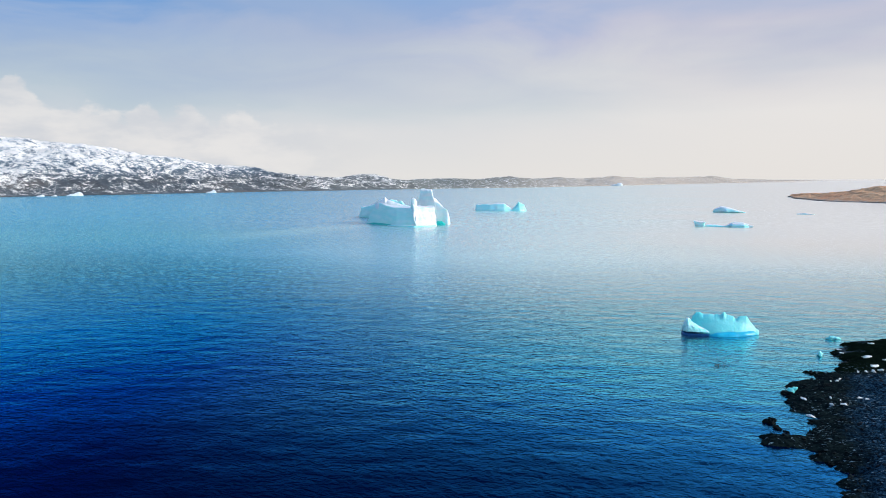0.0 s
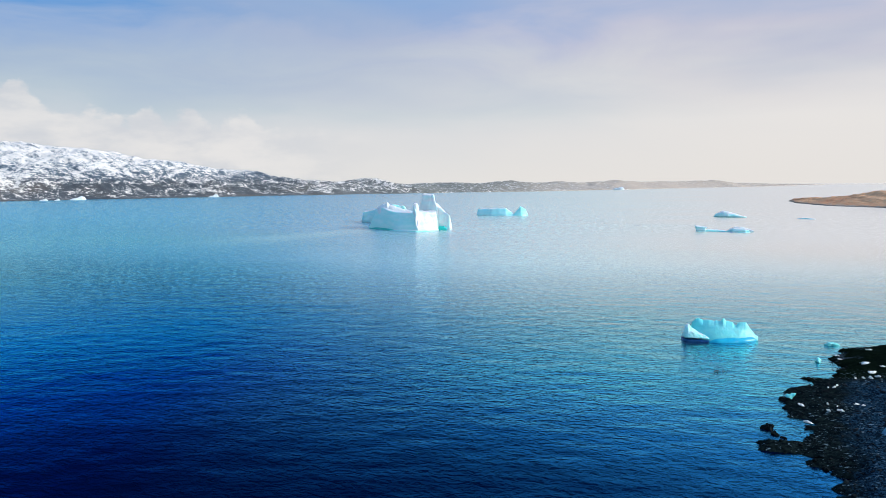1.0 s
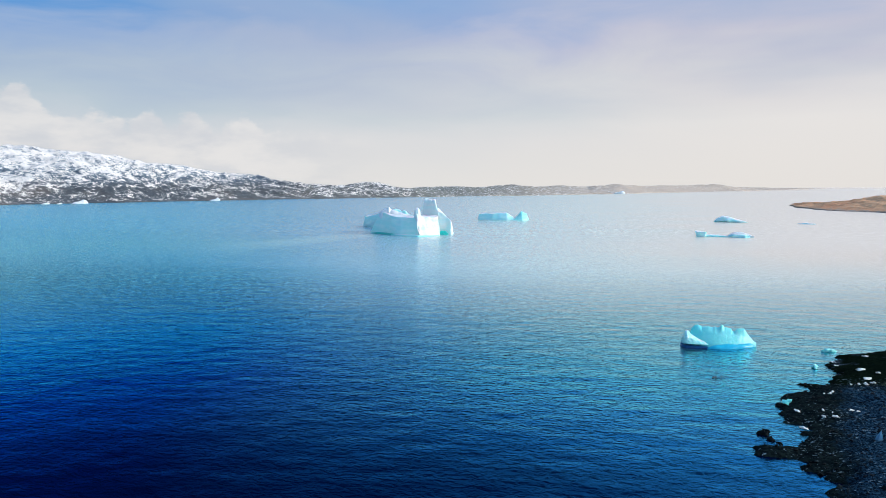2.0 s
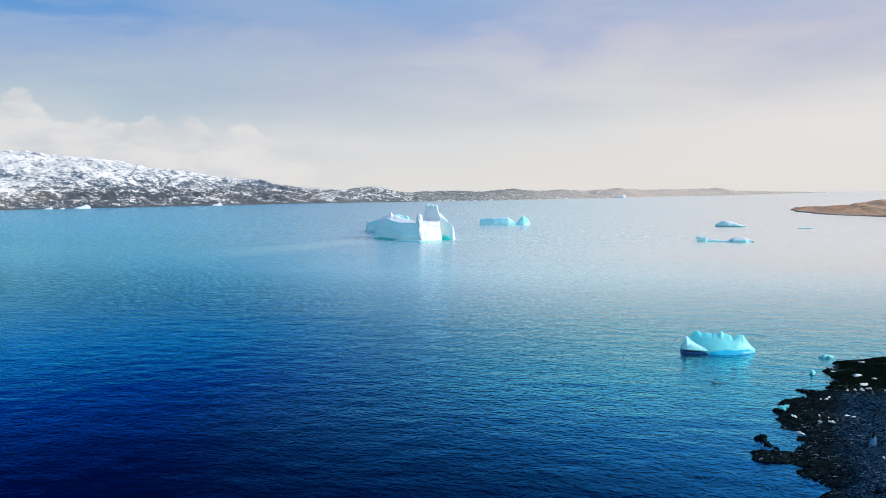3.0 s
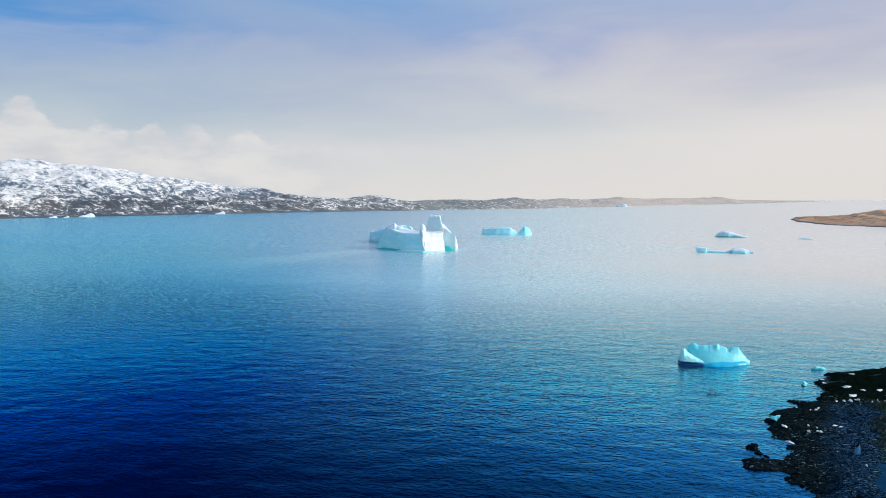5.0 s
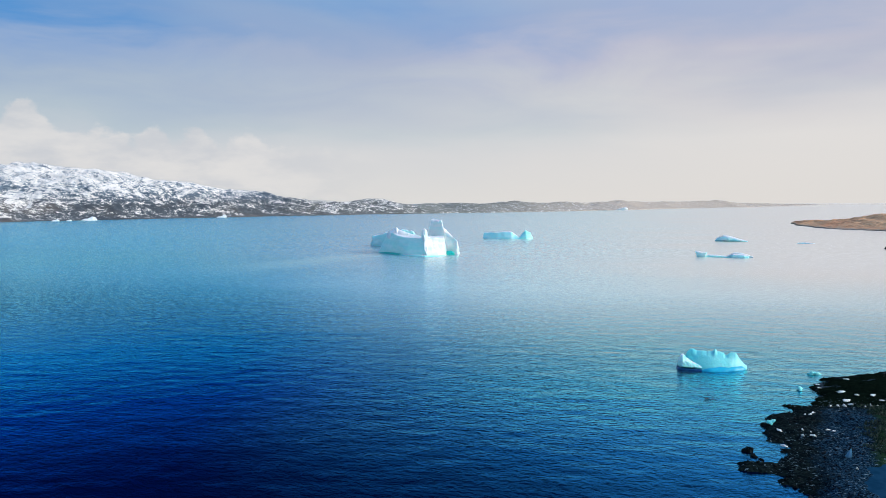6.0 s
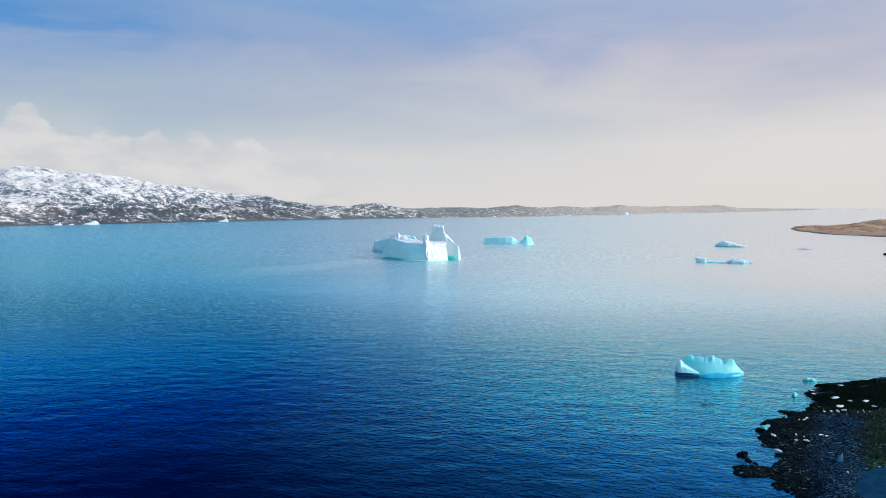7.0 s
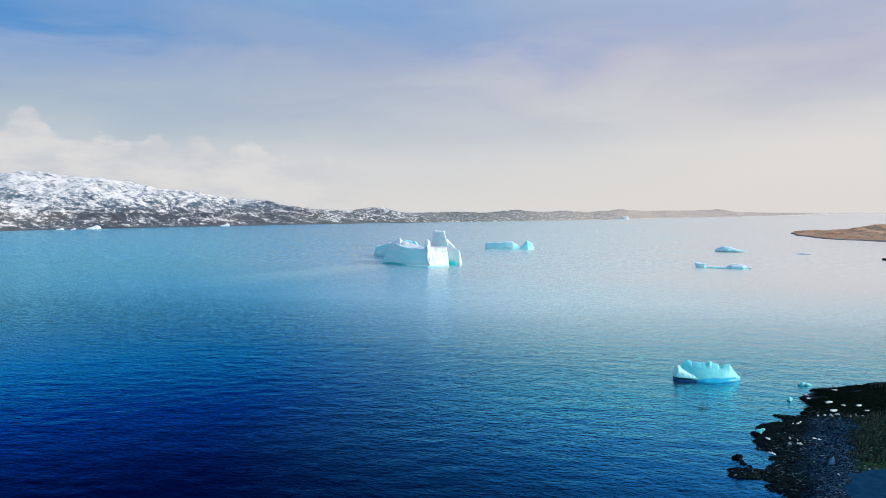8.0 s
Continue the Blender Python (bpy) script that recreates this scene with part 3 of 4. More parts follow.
def inland(x, y):
    """Distance to the waterline, positive on land."""
    best, inside = np.full(np.shape(x), 1e9), np.zeros(np.shape(x), bool)
    for (ax, ay), (bx, by) in zip(BANK, BANK[1:] + BANK[:1]):
        ex, ey = bx - ax, by - ay
        t = np.clip(((x - ax) * ex + (y - ay) * ey) / (ex * ex + ey * ey), 0, 1)
        best = np.minimum(best, np.hypot(x - ax - t * ex, y - ay - t * ey))
        inside ^= ((ay > y) != (by > y)) & (x < (bx - ax) * (y - ay) / (by - ay + 1e-12) + ax)
    return np.where(inside, best, -best)


POOL = (46.5, 66.0)


def pool_edge(x, y):
    """Below one inside the pool."""
    a = np.arctan2(y - POOL[1], x - POOL[0])
    return np.hypot((x - POOL[0]) / 11.4, (y - POOL[1]) / 12.4) / (1 + 0.04 * np.sin(3 * a + 1) + 0.03 * np.sin(7 * a) + 0.07 * fbm(x / 2.2, y / 2.2, 0, 4, 0.55, 31))


POOL_Z = 1.55


def shore_height(x, y):
    d = inland(x, y)
    ragged = 1.35 * fbm(x / 4.2, y / 1.15, 0, 4, 0.6, 40) * np.exp(-np.abs(d) / 5) + 0.45 * fbm(x / 1.3, y / 0.8, 0, 3, 0.5, 47) * np.exp(-np.abs(d) / 4)
    d = d + ragged
    z = np.where(d > 0, 0.32 * np.sqrt(np.maximum(d, 0)) + 0.045 * np.maximum(d, 0), 0.28 * d)
    knoll = 0.2 * np.exp(-((x - 58) / 11) ** 2 - ((y - 121) / 6) ** 2)
    z = z + knoll * smooth(d / 3) + smooth(d / 4) * (0.28 * fbm(x / 5, y / 3.4, 0, 5, 0.55, 51) + 0.10 * fbm(x / 0.9, y / 0.9, 0, 3, 0.5, 58))
    e = pool_edge(x, y)
    z = np.where(e < 1.5, POOL_Z + 0.08 + (z - POOL_Z - 0.08) * smooth((e - 1.05) / 0.45), z)
    return z - 0.7 * smooth((1.03 - e) / 0.25)


gx, gy = np.meshgrid(spread(21, 76, 0.36, 235, 1.12), spread(56, 139, 0.36, 160, 1.12))
shore = tagged(part("shore", grid_mesh("shore", gx, gy, np.maximum(shore_height(gx, gy), -3)), SHORE), "black weed-covered rocky shore with gravel and dark heath above", "shore", kind="structure")
px_, py_ = np.meshgrid(np.linspace(33, 60, 50), np.linspace(52, 80.5, 50))
tagged(part("pool", grid_mesh("pool", px_, py_, POOL_Z - 0.45 * smooth((pool_edge(px_, py_) - 1.12) / 0.15) * 4), POND), "still grey-blue pool of water behind the rocky shore", "pool", kind="structure")

# ---- icebergs ----


def ice_wall(name, stations, mat, parent, label="", seed=0, fine=0.5, boxy=0.55, notch=0.0, steps=70, ring=40, lump=6.0, below=1.6, jag=0.0, even=0, lip=0.8):
    """A ridge of ice: stations are rows of (x, y, height, depth in front, depth behind) along its crest."""
    s = np.array(stations, float)
    t = np.r_[0, np.cumsum(np.hypot(*np.diff(s[:, :2], axis=0).T))]
    at = np.linspace(0, t[-1], steps)
    x0, y0, h, df, db = (np.interp(at, t, s[:, k]) for k in range(5))
    h = h + 0.035 * np.maximum(h, 0) * fbm(at / (t[-1] / 7), seed * 3.1, 0, 4, 0.55, seed) 
    body_h = h
    if even:
        box = np.ones(2 * even + 1) / (2 * even + 1)
        body_h, df, db, y0 = (np.convolve(np.pad(np.convolve(np.pad(q, even, mode="edge"), box, "valid"), even, mode="edge"), box, "valid") for q in (h, df, db, y0))
        body_h = np.minimum(body_h, h + 0.6)
    teeth = jag * fbm(at / 0.55, seed, 0, 3, 0.6, seed + 7) * smooth(h / 3)
    th = np.linspace(0, math.pi, 1200)
    run = np.r_[0, np.cumsum(np.hypot(np.diff(np.sign(np.cos(th)) * np.abs(np.cos(th)) ** boxy), np.diff(np.abs(np.sin(th)) ** boxy)))]
    th = np.interp(np.linspace(0, run[-1], ring), run, th)[:, None]
    c, sn = np.cos(th), np.sin(th)
    off = np.where(c > 0, -df * np.abs(c) ** boxy, db * np.abs(c) ** boxy)
    z = body_h * np.abs(sn) ** boxy + (h - body_h) * smooth(np.abs(sn) * 4.5 - 3.5) + teeth * np.abs(sn) ** 8
    low = np.where(z < lip, notch * smooth((lip - z) / 0.3), 0)
    x, y = x0 + 0 * th, y0 + off * (1 - low)
    g = t[-1] / lump
    body = fine * fbm(x / g, y / g, z / g, 5, 0.55, seed + 2)
    turn = fine * fbm(x / g + 9, y / g, z / g, 5, 0.55, seed + 3)
    y, x = y + body * (0.4 + np.abs(c)), x + turn * 0.8
    z = z + fine * 0.5 * sn * fbm(x / g, y / g, 5, 4, 0.6, seed + 4)
    first, last = np.stack([x[0], y[0], np.full(steps, -below)]), np.stack([x[-1], y[-1], np.full(steps, -below)])
    x, y, z = (np.vstack([a[None], b, e[None]]) for a, b, e in zip(first, (x, y, z), last))
    m = grid_mesh(name, x, y, z)
    bm = bmesh.new()
    bm.from_mesh(m)
    bpy.data.meshes.remove(m)
    bmesh.ops.holes_fill(bm, edges=[e for e in bm.edges if e.is_boundary], sides=0)
    bmesh.ops.triangulate(bm, faces=[f for f in bm.faces if len(f.verts) > 4])
    bmesh.ops.recalc_face_normals(bm, faces=bm.faces)
    return part(name, bm, mat, parent, label)


def thing(name, at, turn, label, category, group=""):
    ob = new(name)
    ob.matrix_world = pose(*at, 0, 0, turn)
    return tagged(ob, label, category, group)


def ice_block(name, ring, spine, mat, parent, label="", seed=0, grain=0.8, rough=0.35, rows=14, cap=7, under=0.0, hollow=0.0, below=1.6, round_=0.0):
    """A block of ice: ring has rows of (base x, base y, crest x, crest y, crest z) round its plan; the top closes on spine, two points."""
    r = np.array(list(ring) + [ring[0]], float)
    t = np.r_[0, np.cumsum(np.maximum(np.hypot(*np.diff(r[:, :2], axis=0).T), np.hypot(*np.diff(r[:, 2:4], axis=0).T)))]
    at = np.linspace(0, t[-1], int(t[-1] / grain), endpoint=False)
    bx, by, tx, ty, tz = (np.interp(at, t, r[:, k]) for k in range(5))
    tz = tz * (1 + 0.05 * fbm(at / (t[-1] / 9), seed * 2.7, 0, 4, 0.6, seed))
    (ax, ay, az_), (cx, cy, cz) = spine
    ex, ey = cx - ax, cy - ay
    k = np.clip(((tx - ax) * ex + (ty - ay) * ey) / (ex * ex + ey * ey + 1e-9), 0, 1)
    mx, my, mz = ax + k * ex, ay + k * ey, az_ + k * (cz - az_)
    xs, ys, zs = [bx], [by], [np.full(len(at), -below)]
    for v in np.linspace(0, 1, rows):
        z = tz * v
        inset = under * smooth((0.9 - z) / 0.5) + hollow * math.sin(math.pi * v)
        x, y = bx + (tx - bx) * v, by + (ty - by) * v
        d = np.hypot(mx - x, my - y) + 1e-6
        xs.append(x + (mx - x) / d * np.minimum(inset, d * 0.6)), ys.append(y + (my - y) / d * np.minimum(inset, d * 0.6)), zs.append(z)
    for v in np.linspace(0, 1, cap + 1)[1:]:
        lift_ = v ** (1 - round_)
        xs.append(tx + (mx - tx) * v), ys.append(ty + (my - ty) * v), zs.append(tz + (mz - tz) * lift_)
    x, y, z = np.array(xs), np.array(ys), np.array(zs)
    wave = t[-1] / 9
    moved = [rough * (fbm(x / wave + o, y / wave, z / wave, 4, 0.5, seed + 3 + o) + 0.4 * fbm(x / wave * 4, y / wave * 4, z / wave * 2 + o, 3, 0.55, seed + 13 + o)) for o in range(3)]
    x, y, z = x + moved[0], y + moved[1], z + moved[2] * 0.6 * smooth(z / 2)
    n_, c = x.shape
    i = np.arange(n_ * c).reshape(n_, c)
    j = np.roll(i, -1, axis=1)
    quads = np.stack([i[:-1], j[:-1], j[1:], i[1:]], -1).reshape(-1, 4)
    bm = bmesh.new()
    m = mesh_of(name, np.stack([x, y, z], -1).reshape(-1, 3).tolist(), quads.tolist(), True)
    bm.from_mesh(m)
    bpy.data.meshes.remove(m)
    bmesh.ops.remove_doubles(bm, verts=bm.verts, dist=0.02)
    bmesh.ops.holes_fill(bm, edges=[e for e in bm.edges if e.is_boundary], sides=0)
    bmesh.ops.triangulate(bm, faces=[f for f in bm.faces if len(f.verts) > 4])
    bmesh.ops.recalc_face_normals(bm, faces=bm.faces)
    for f in bm.faces:
        f.smooth = True
    return part(name, bm, mat, parent, label)


def great_iceberg():
    berg = thing("iceberg", (-86.2, 402.7, 0), 12, "large white and cyan iceberg with a tall tower and slab", "iceberg")
    ice_block("slab", [(-24.2, 20, -17.6, 20, 13.4), (-16, 8.5, -14.2, 11, 12.6), (-9.5, -0.5, -11.4, 5, 11.6), (-4.7, -8, -4.5, -2, 10.9), (1, -12, 0.8, -5.5, 10.9), (6.2, -15.5, 5.8, -9.5, 11.7), (17.5, -4.6, 16, -3, 10.2), (18, 12, 16, 10, 10.4), (-4, 34, -5, 30, 12), (-20, 34, -17, 30, 12.8)],
              ((-12, 20, 12.6), (8, 2, 10.8)), BRIGHT, berg, "sheer pale cyan ice wall", 1, 0.7, 0.45)
    ice_wall("snow_ridge", [(-18.2, 19, 12.6, 2, 4), (-16.4, 18, 14.0, 5, 5), (-14.2, 18, 14.9, 7, 5), (-12.6, 18, 15.1, 8, 5), (-11.9, 18, 16.6, 8, 5), (-11.1, 18, 15.2, 9, 5), (-8, 16, 14.2, 10, 5), (-3.5, 13, 12.9, 9, 5), (-0.5, 9, 11.8, 8, 4), (1.5, 5, 10.6, 4, 3)], SNOW, berg, "wind-packed white snow on the slab", 2, 0.3, 0.95)
    ice_wall("rear_ridge", [(-12, 30, 11, 2, 4), (-9, 30, 15.0, 3, 5), (-5, 29, 14.3, 3, 5), (-1, 27, 12.9, 3, 5), (1.5, 25, 10, 2, 4)], PALE, berg, "", 14, 0.4, 0.6, steps=40)
    ice_wall("rear_block", [(-33, 90, 1.5, 1, 2), (-31.6, 90, 7.4, 3, 6), (-28, 89, 8.2, 5, 9), (-22, 84, 9.8, 8, 12), (-14, 66, 10.6, 10, 12), (-6, 46, 9, 8, 10)], BRIGHT, berg, "low blue-white block", 3, 0.9, 0.4, 0.12)
    ice_block("buttress", [(6.6, -15.9, 5.6, -9.9, 12.6), (10.5, -13.4, 9.4, -8.6, 11.3), (13.6, -11.2, 12.4, -6.8, 11.5), (17.2, -8.2, 15.6, -4.4, 11.0), (19.4, -4.6, 17.9, -2.4, 11.3), (20.4, 6, 18.4, 6, 11.2), (8, 6, 8, 4, 11.4), (6.8, -6, 6.8, -5, 11.8)], ((8, -4, 12.0), (15, 1, 11.4)), CHALK, berg, "smooth sunlit white buttress", 5, 0.5, 0.7, hollow=0.3)
    ice_block("fin", [(-0.4, -9.6, 4.3, -7.6, 15.2), (3.4, -13.6, 4.6, -8.6, 15.6), (7.2, -15.7, 6.0, -8.8, 16.0), (11.4, -10.5, 7.2, -6.8, 14.6), (12.0, -4, 7.0, -4.8, 13.8), (4, -1, 5.0, -4.6, 14.6)], ((5.3, -7, 16.9), (5.9, -6.6, 16.7)), CHALK, berg, "thin upright fin of ice", 4, 0.45, 0.35, hollow=0.9)
    ice_block("tower", [(4.8, 10, 9.9, 9.6, 20.9), (13, 6, 13.4, 7.2, 21.2), (22, 2.6, 16.9, 5, 20.9), (23, 14, 17.2, 12, 20.8), (6, 18, 10.2, 14, 20.8)], ((11.6, 10, 22.2), (15, 9.6, 21.5)), CHALK, berg, "tall upright ice tower", 16, 0.6, 0.4, rows=20, hollow=0.4, round_=0.4)
    ice_block("shoulder", [(18.4, 3.2, 17.6, 6.4, 15.8), (22.6, 0.6, 22.4, 3.4, 12.4), (26.4, -1.6, 26.0, 0.8, 8.6), (28.4, 6, 26.8, 6, 8.0), (24, 15, 22.6, 11, 12), (18, 15, 17.6, 12, 15.4)], ((18.6, 9, 16.0), (25.2, 5, 9.4)), CHALK, berg, "shoulder of ice sloping down from the tower", 7, 0.6, 0.4)
    ice_wall("foot", [(18.8, 0, 0.8, 2, 3), (20, -0.6, 2.4, 2.4, 4), (22.6, -1.0, 2.5, 2.4, 4), (24.4, -1.4, 0.9, 2, 3)], EMERALD, berg, "emerald wave-washed ice foot", 8, 0.2, 0.5, steps=30, ring=24)
    # its teal also paints the shadow line along the slab's waterline
    ice_wall("foot", [(-24.0, 19, 0.2, 1, 2), (-19, 12, 1.0, 1.6, 3), (-13, 4, 1.1, 1.8, 3), (-8, -4, 1.0, 1.6, 3), (-5, -9, 0.2, 1, 2)], EMERALD, berg, "teal wave-washed ice foot", 10, 0.2, 0.5, steps=40, ring=24)
    ice_wall("ledge", [(-10.5, -1, 0.3, 1, 3), (-7.5, -6.5, 0.8, 1.6, 4), (-2, -11.2, 0.9, 1.8, 4), (5.6, -16.2, 1.0, 1.8, 4), (12, -12.2, 0.8, 1.8, 4), (18.4, -6.4, 0.4, 1.4, 3)], PALE, berg, "low wave-cut ice ledge", 9, 0.15, 0.5, ring=24)


def near_iceberg():
    berg = thing("iceberg", (31.6, 130.5, 0), -14, "small cyan iceberg with jagged crest and snowy ledge", "iceberg")
    ice_wall("wall", [(-5.2, 0.4, 0.9, 1.0, 1), (-4.5, 0.5, 3.0, 2.4, 1.4), (-3.9, 0.6, 3.75, 3.0, 1.5), (-3.2, 0.6, 3.75, 3.4, 1.5), (-2.6, 0.6, 3.4, 3.6, 1.5), (-1.8, 0.6, 3.5, 3.8, 1.5), (-0.4, 0.6, 3.5, 3.9, 1.5), (0.6, 0.6, 3.65, 3.6, 1.5), (0.9, 0.7, 4.1, 3.5, 1.5), (1.3, 0.7, 3.65, 3.4, 1.5),
                      (2.5, 0.9, 3.35, 3.0, 1.5), (2.75, 1.0, 2.95, 2.9, 1.4), (3.1, 1.0, 2.85, 2.8, 1.4), (3.5, 1.1, 3.15, 2.6, 1.4), (4.3, 1.3, 3.35, 2.3, 1.3), (4.75, 1.4, 3.4, 2.1, 1.2), (5.2, 1.6, 2.7, 1.7, 1.1), (5.8, 1.9, 1.8, 1.3, 1.0), (6.5, 2.2, 0.9, 0.8, 0.8), (6.9, 2.4, 0.4, 0.3, 0.4)],
             ICE, berg, "curved translucent cyan wall", 11, 0.05, 1.6, 0.0, 170, 64, 5.0, jag=0.10, even=16)
    rim = [(-6.3, -1.5, 0.7, 0.7, 1), (-5.9, -1.7, 1.7, 1.7, 1.8), (-5.5, -1.8, 2.7, 2.2, 2), (-5.1, -1.9, 2.85, 2.3, 2.1), (-4.6, -2.0, 2.2, 2.2, 2.2), (-3.6, -2.1, 1.65, 1.9, 2.3), (-2.4, -2.2, 1.15, 1.4, 2.2), (-1.4, -2.4, 0.75, 0.8, 1.8), (-0.9, -2.4, 0.3, 0.4, 1.2)]
    ice_wall("ledge", rim, PALE, berg, "snow-dusted sloping ledge, undercut at the water", 12, 0.12, 0.8, 0.85, 70, 60, 7.0, lip=0.7)
    # dark strip added for the shade and dark reflection under the overhang
    ice_wall("undercut", [(x, y, min(h, 0.34), df * 0.86, db * 0.5) for x, y, h, df, db in rim], SHADE_ICE, berg, "dark wet underside of the ledge", 15, 0.06, 0.3, 0.0, 50, 24, 7.0)
    ice_wall("foot", [(-1.6, -1.2, 0.5, 1.6, 1.5), (-0.8, -1.3, 1.05, 2.5, 2), (1.0, -0.9, 1.3, 2.3, 2), (3.0, -0.3, 1.15, 1.9, 1.8), (5.0, 0.7, 0.95, 1.5, 1.4), (6.3, 1.7, 0.7, 1.1, 1), (6.95, 2.4, 0.2, 0.3, 0.6)], BLUE, berg, "smooth turquoise foot at the waterline", 13, 0.05, 1.25, 0.0, 70, 30, 6.0, even=5)


def flat_icebergs():
    berg = thing("iceberg", (-42, 586, 0), 4, "long flat-topped pale blue iceberg with a raised end", "iceberg")
    ice_block("slab", [(-21, -4, -20.4, -2, 5.3), (-8, -9, -8, -6, 5.8), (3, -10, 3.4, -7, 6.5), (8.5, -9, 7, -6, 3.6), (13, -8, 10, -5, 1.6), (13, 2, 10, 1, 1.6), (3, 6, 3, 4, 6.2), (-20, 6, -19, 4, 5.2)], ((-17, 0, 5.5), (4, -2, 6.2)), CRUSTED, berg, "", 21, 0.8, 0.4, rows=8, under=0.7)
    ice_block("horn", [(9.5, -9, 13.6, -5, 4.6), (17, -10, 15.9, -5, 8.0), (22, -7, 20.2, -4, 5.8), (23, -2, 21, -2, 3.6), (19, 3, 18, 1, 6), (10, 2, 13.8, 0, 4.6)], ((15.6, -3, 7.4), (18.4, -2.5, 6.4)), PALE, berg, "snow-covered raised end", 22, 0.7, 0.35, rows=8, under=0.5)
    berg = thing("iceberg", (98.1, 412, 0), -13, "low two-lobed iceberg joined by a green washed neck", "iceberg")
    ice_block("lobe", [(-14.4, -6, -15.2, -6, 3.0), (-9.2, -6, -8.8, -6, 2.7), (-8.4, -1, -8.6, -1, 2.5), (-10, 2, -9.6, 1, 2.6), (-14.4, 2, -15, 1, 3.2)], ((-13.6, -3, 3.3), (-10, -3, 2.8)), CRUSTED, berg, "", 25, 0.5, 0.2, rows=10, under=0.9, hollow=0.9)
    ice_wall("neck", [(-10.5, -2, 0.8, 2, 5), (-6, -2, 1.2, 2, 6), (-1, -2, 0.9, 2, 6), (4, -3, 0.6, 2, 5)], PALE, berg, "low snow-dusted neck", 26, 0.15, 0.6, 0, 40, 24)
    ice_block("lobe", [(1.6, -4, 2.4, -3.6, 0.9), (5, -7, 5.4, -5.5, 1.9), (12, -7, 11.6, -5.5, 1.8), (15.4, -4, 14.4, -3.4, 0.9), (13, 1, 12, 0.5, 1.8), (4, 1, 4.6, 0.5, 2.0)], ((5.4, -2.5, 2.3), (11.6, -2.5, 2.0)), CRUSTED, berg, "wave-washed turquoise lobe", 27, 0.5, 0.2, rows=8, under=0.8)
    ice_wall("rim", [(3.4, 2.0, 0.9, 1, 2), (6, 2.2, 2.7, 2, 3), (11, 2.2, 2.5, 2, 3), (14, 1, 1.6, 1.6, 3), (16.4, -1, 0.7, 1, 2)], SNOW, berg, "snowy rear rim", 28, 0.15, 0.7, 0, 40, 24)
    berg = thing("iceberg", (137.5, 580, 0), -15, "low rounded pale blue iceberg", "iceberg")
    ice_wall("body", [(-6.6, -8, 0.5, 1, 3), (-5.4, -8, 2.2, 3, 7), (-2.6, -8, 3.6, 4, 9), (0, -8, 4.5, 4, 10), (4, -8, 4.1, 5, 10), (8, -8, 3.3, 4, 9), (12, -8, 2.0, 4, 8), (16.5, -8, 0.9, 3, 5), (18.2, -8, 0.2, 1, 2)], CRUSTED, berg, "", 31, 0.35, 0.65, 0.4, 60, 30)
    ice_wall("cap", [(-3.4, -5, 3.2, 3, 5), (-0.4, -5, 4.8, 3.4, 6), (4, -5, 4.3, 3.4, 6), (9, -5, 3.0, 3, 5)], SNOW, berg, "thin snow cap", 32, 0.25, 0.8, steps=40, ring=24)
    berg = thing("iceberg", (190.5, 550, 0), -19, "small low pale ice floe", "iceberg")
    ice_wall("body", [(-6, 0, 0.15, 1, 2), (-4.4, 0, 0.6, 2, 3), (0, 0, 0.9, 2, 4), (4.4, 0, 0.5, 2, 3), (6.2, 0, 0.15, 1, 2)], CRUSTED, berg, "", 35, 0.2, 0.7, 0, 36, 24)
    for at, turn, size, seed in (((-775, 1023), 42, 1.0, 41), ((-794, 998), 42, 0.35, 42), ((-806, 982), 42, 0.5, 43), ((-642, 1228), 34, 0.8, 44), ((-870, 918), 46, 0.5, 45), ((202, 2160), -3, 1.5, 46)):
        berg = thing("iceberg", (*at, 0), turn, "small white iceberg close to the far shore", "iceberg", "icebergs off the far shore")
        k = size
        ice_wall("body", [(-12 * k, 0, 0.5 * k, k, 2 * k), (-8 * k, 0, 2.6 * k, 4 * k, 5 * k), (-1 * k, 0, 3.6 * k, 5 * k, 6 * k), (5 * k, 0, 6.4 * k, 5 * k, 6 * k), (8.5 * k, 0, 5.6 * k, 4 * k, 5 * k), (11 * k, 0, 3 * k, 3 * k, 4 * k), (12 * k, 0, 0.4, k, 2 * k)], SNOW, berg, "", seed, 0.6 * k, 0.5, 0, 36, 22)


great_iceberg()
near_iceberg()
flat_icebergs()

# ---- ice and stones at the near shore ----


def surface(x, y):
    return max(float(shore_height(np.array([x]), np.array([y]))[0]), 0.0)


def ice_lump(at, size, turn, seed, mat, label, group):
    """One stranded or floating piece of ice, worn round."""
    bm = bmesh.new()
    bmesh.ops.create_icosphere(bm, subdivisions=3, radius=0.5)
    co = np.array([v.co[:] for v in bm.verts])
    bulge = 1 + 1.0 * fbm(co[:, 0] * 2.2 + seed, co[:, 1] * 2.2, co[:, 2] * 2.2, 4, 0.55, seed)
    for v, b in zip(bm.verts, bulge):
        v.co = Vector((v.co.x * size[0] * b, v.co.y * size[1] * b, max(v.co.z * b, -0.25) * size[2] * (1.25 if v.co.z > 0 else 1)))
    for f in bm.faces:
        f.smooth = True
    ob = part("ice_chunk", bm, mat)
    ob.matrix_world = pose(*at, 0, 0, turn)
    return tagged(ob, label, "ice", group)


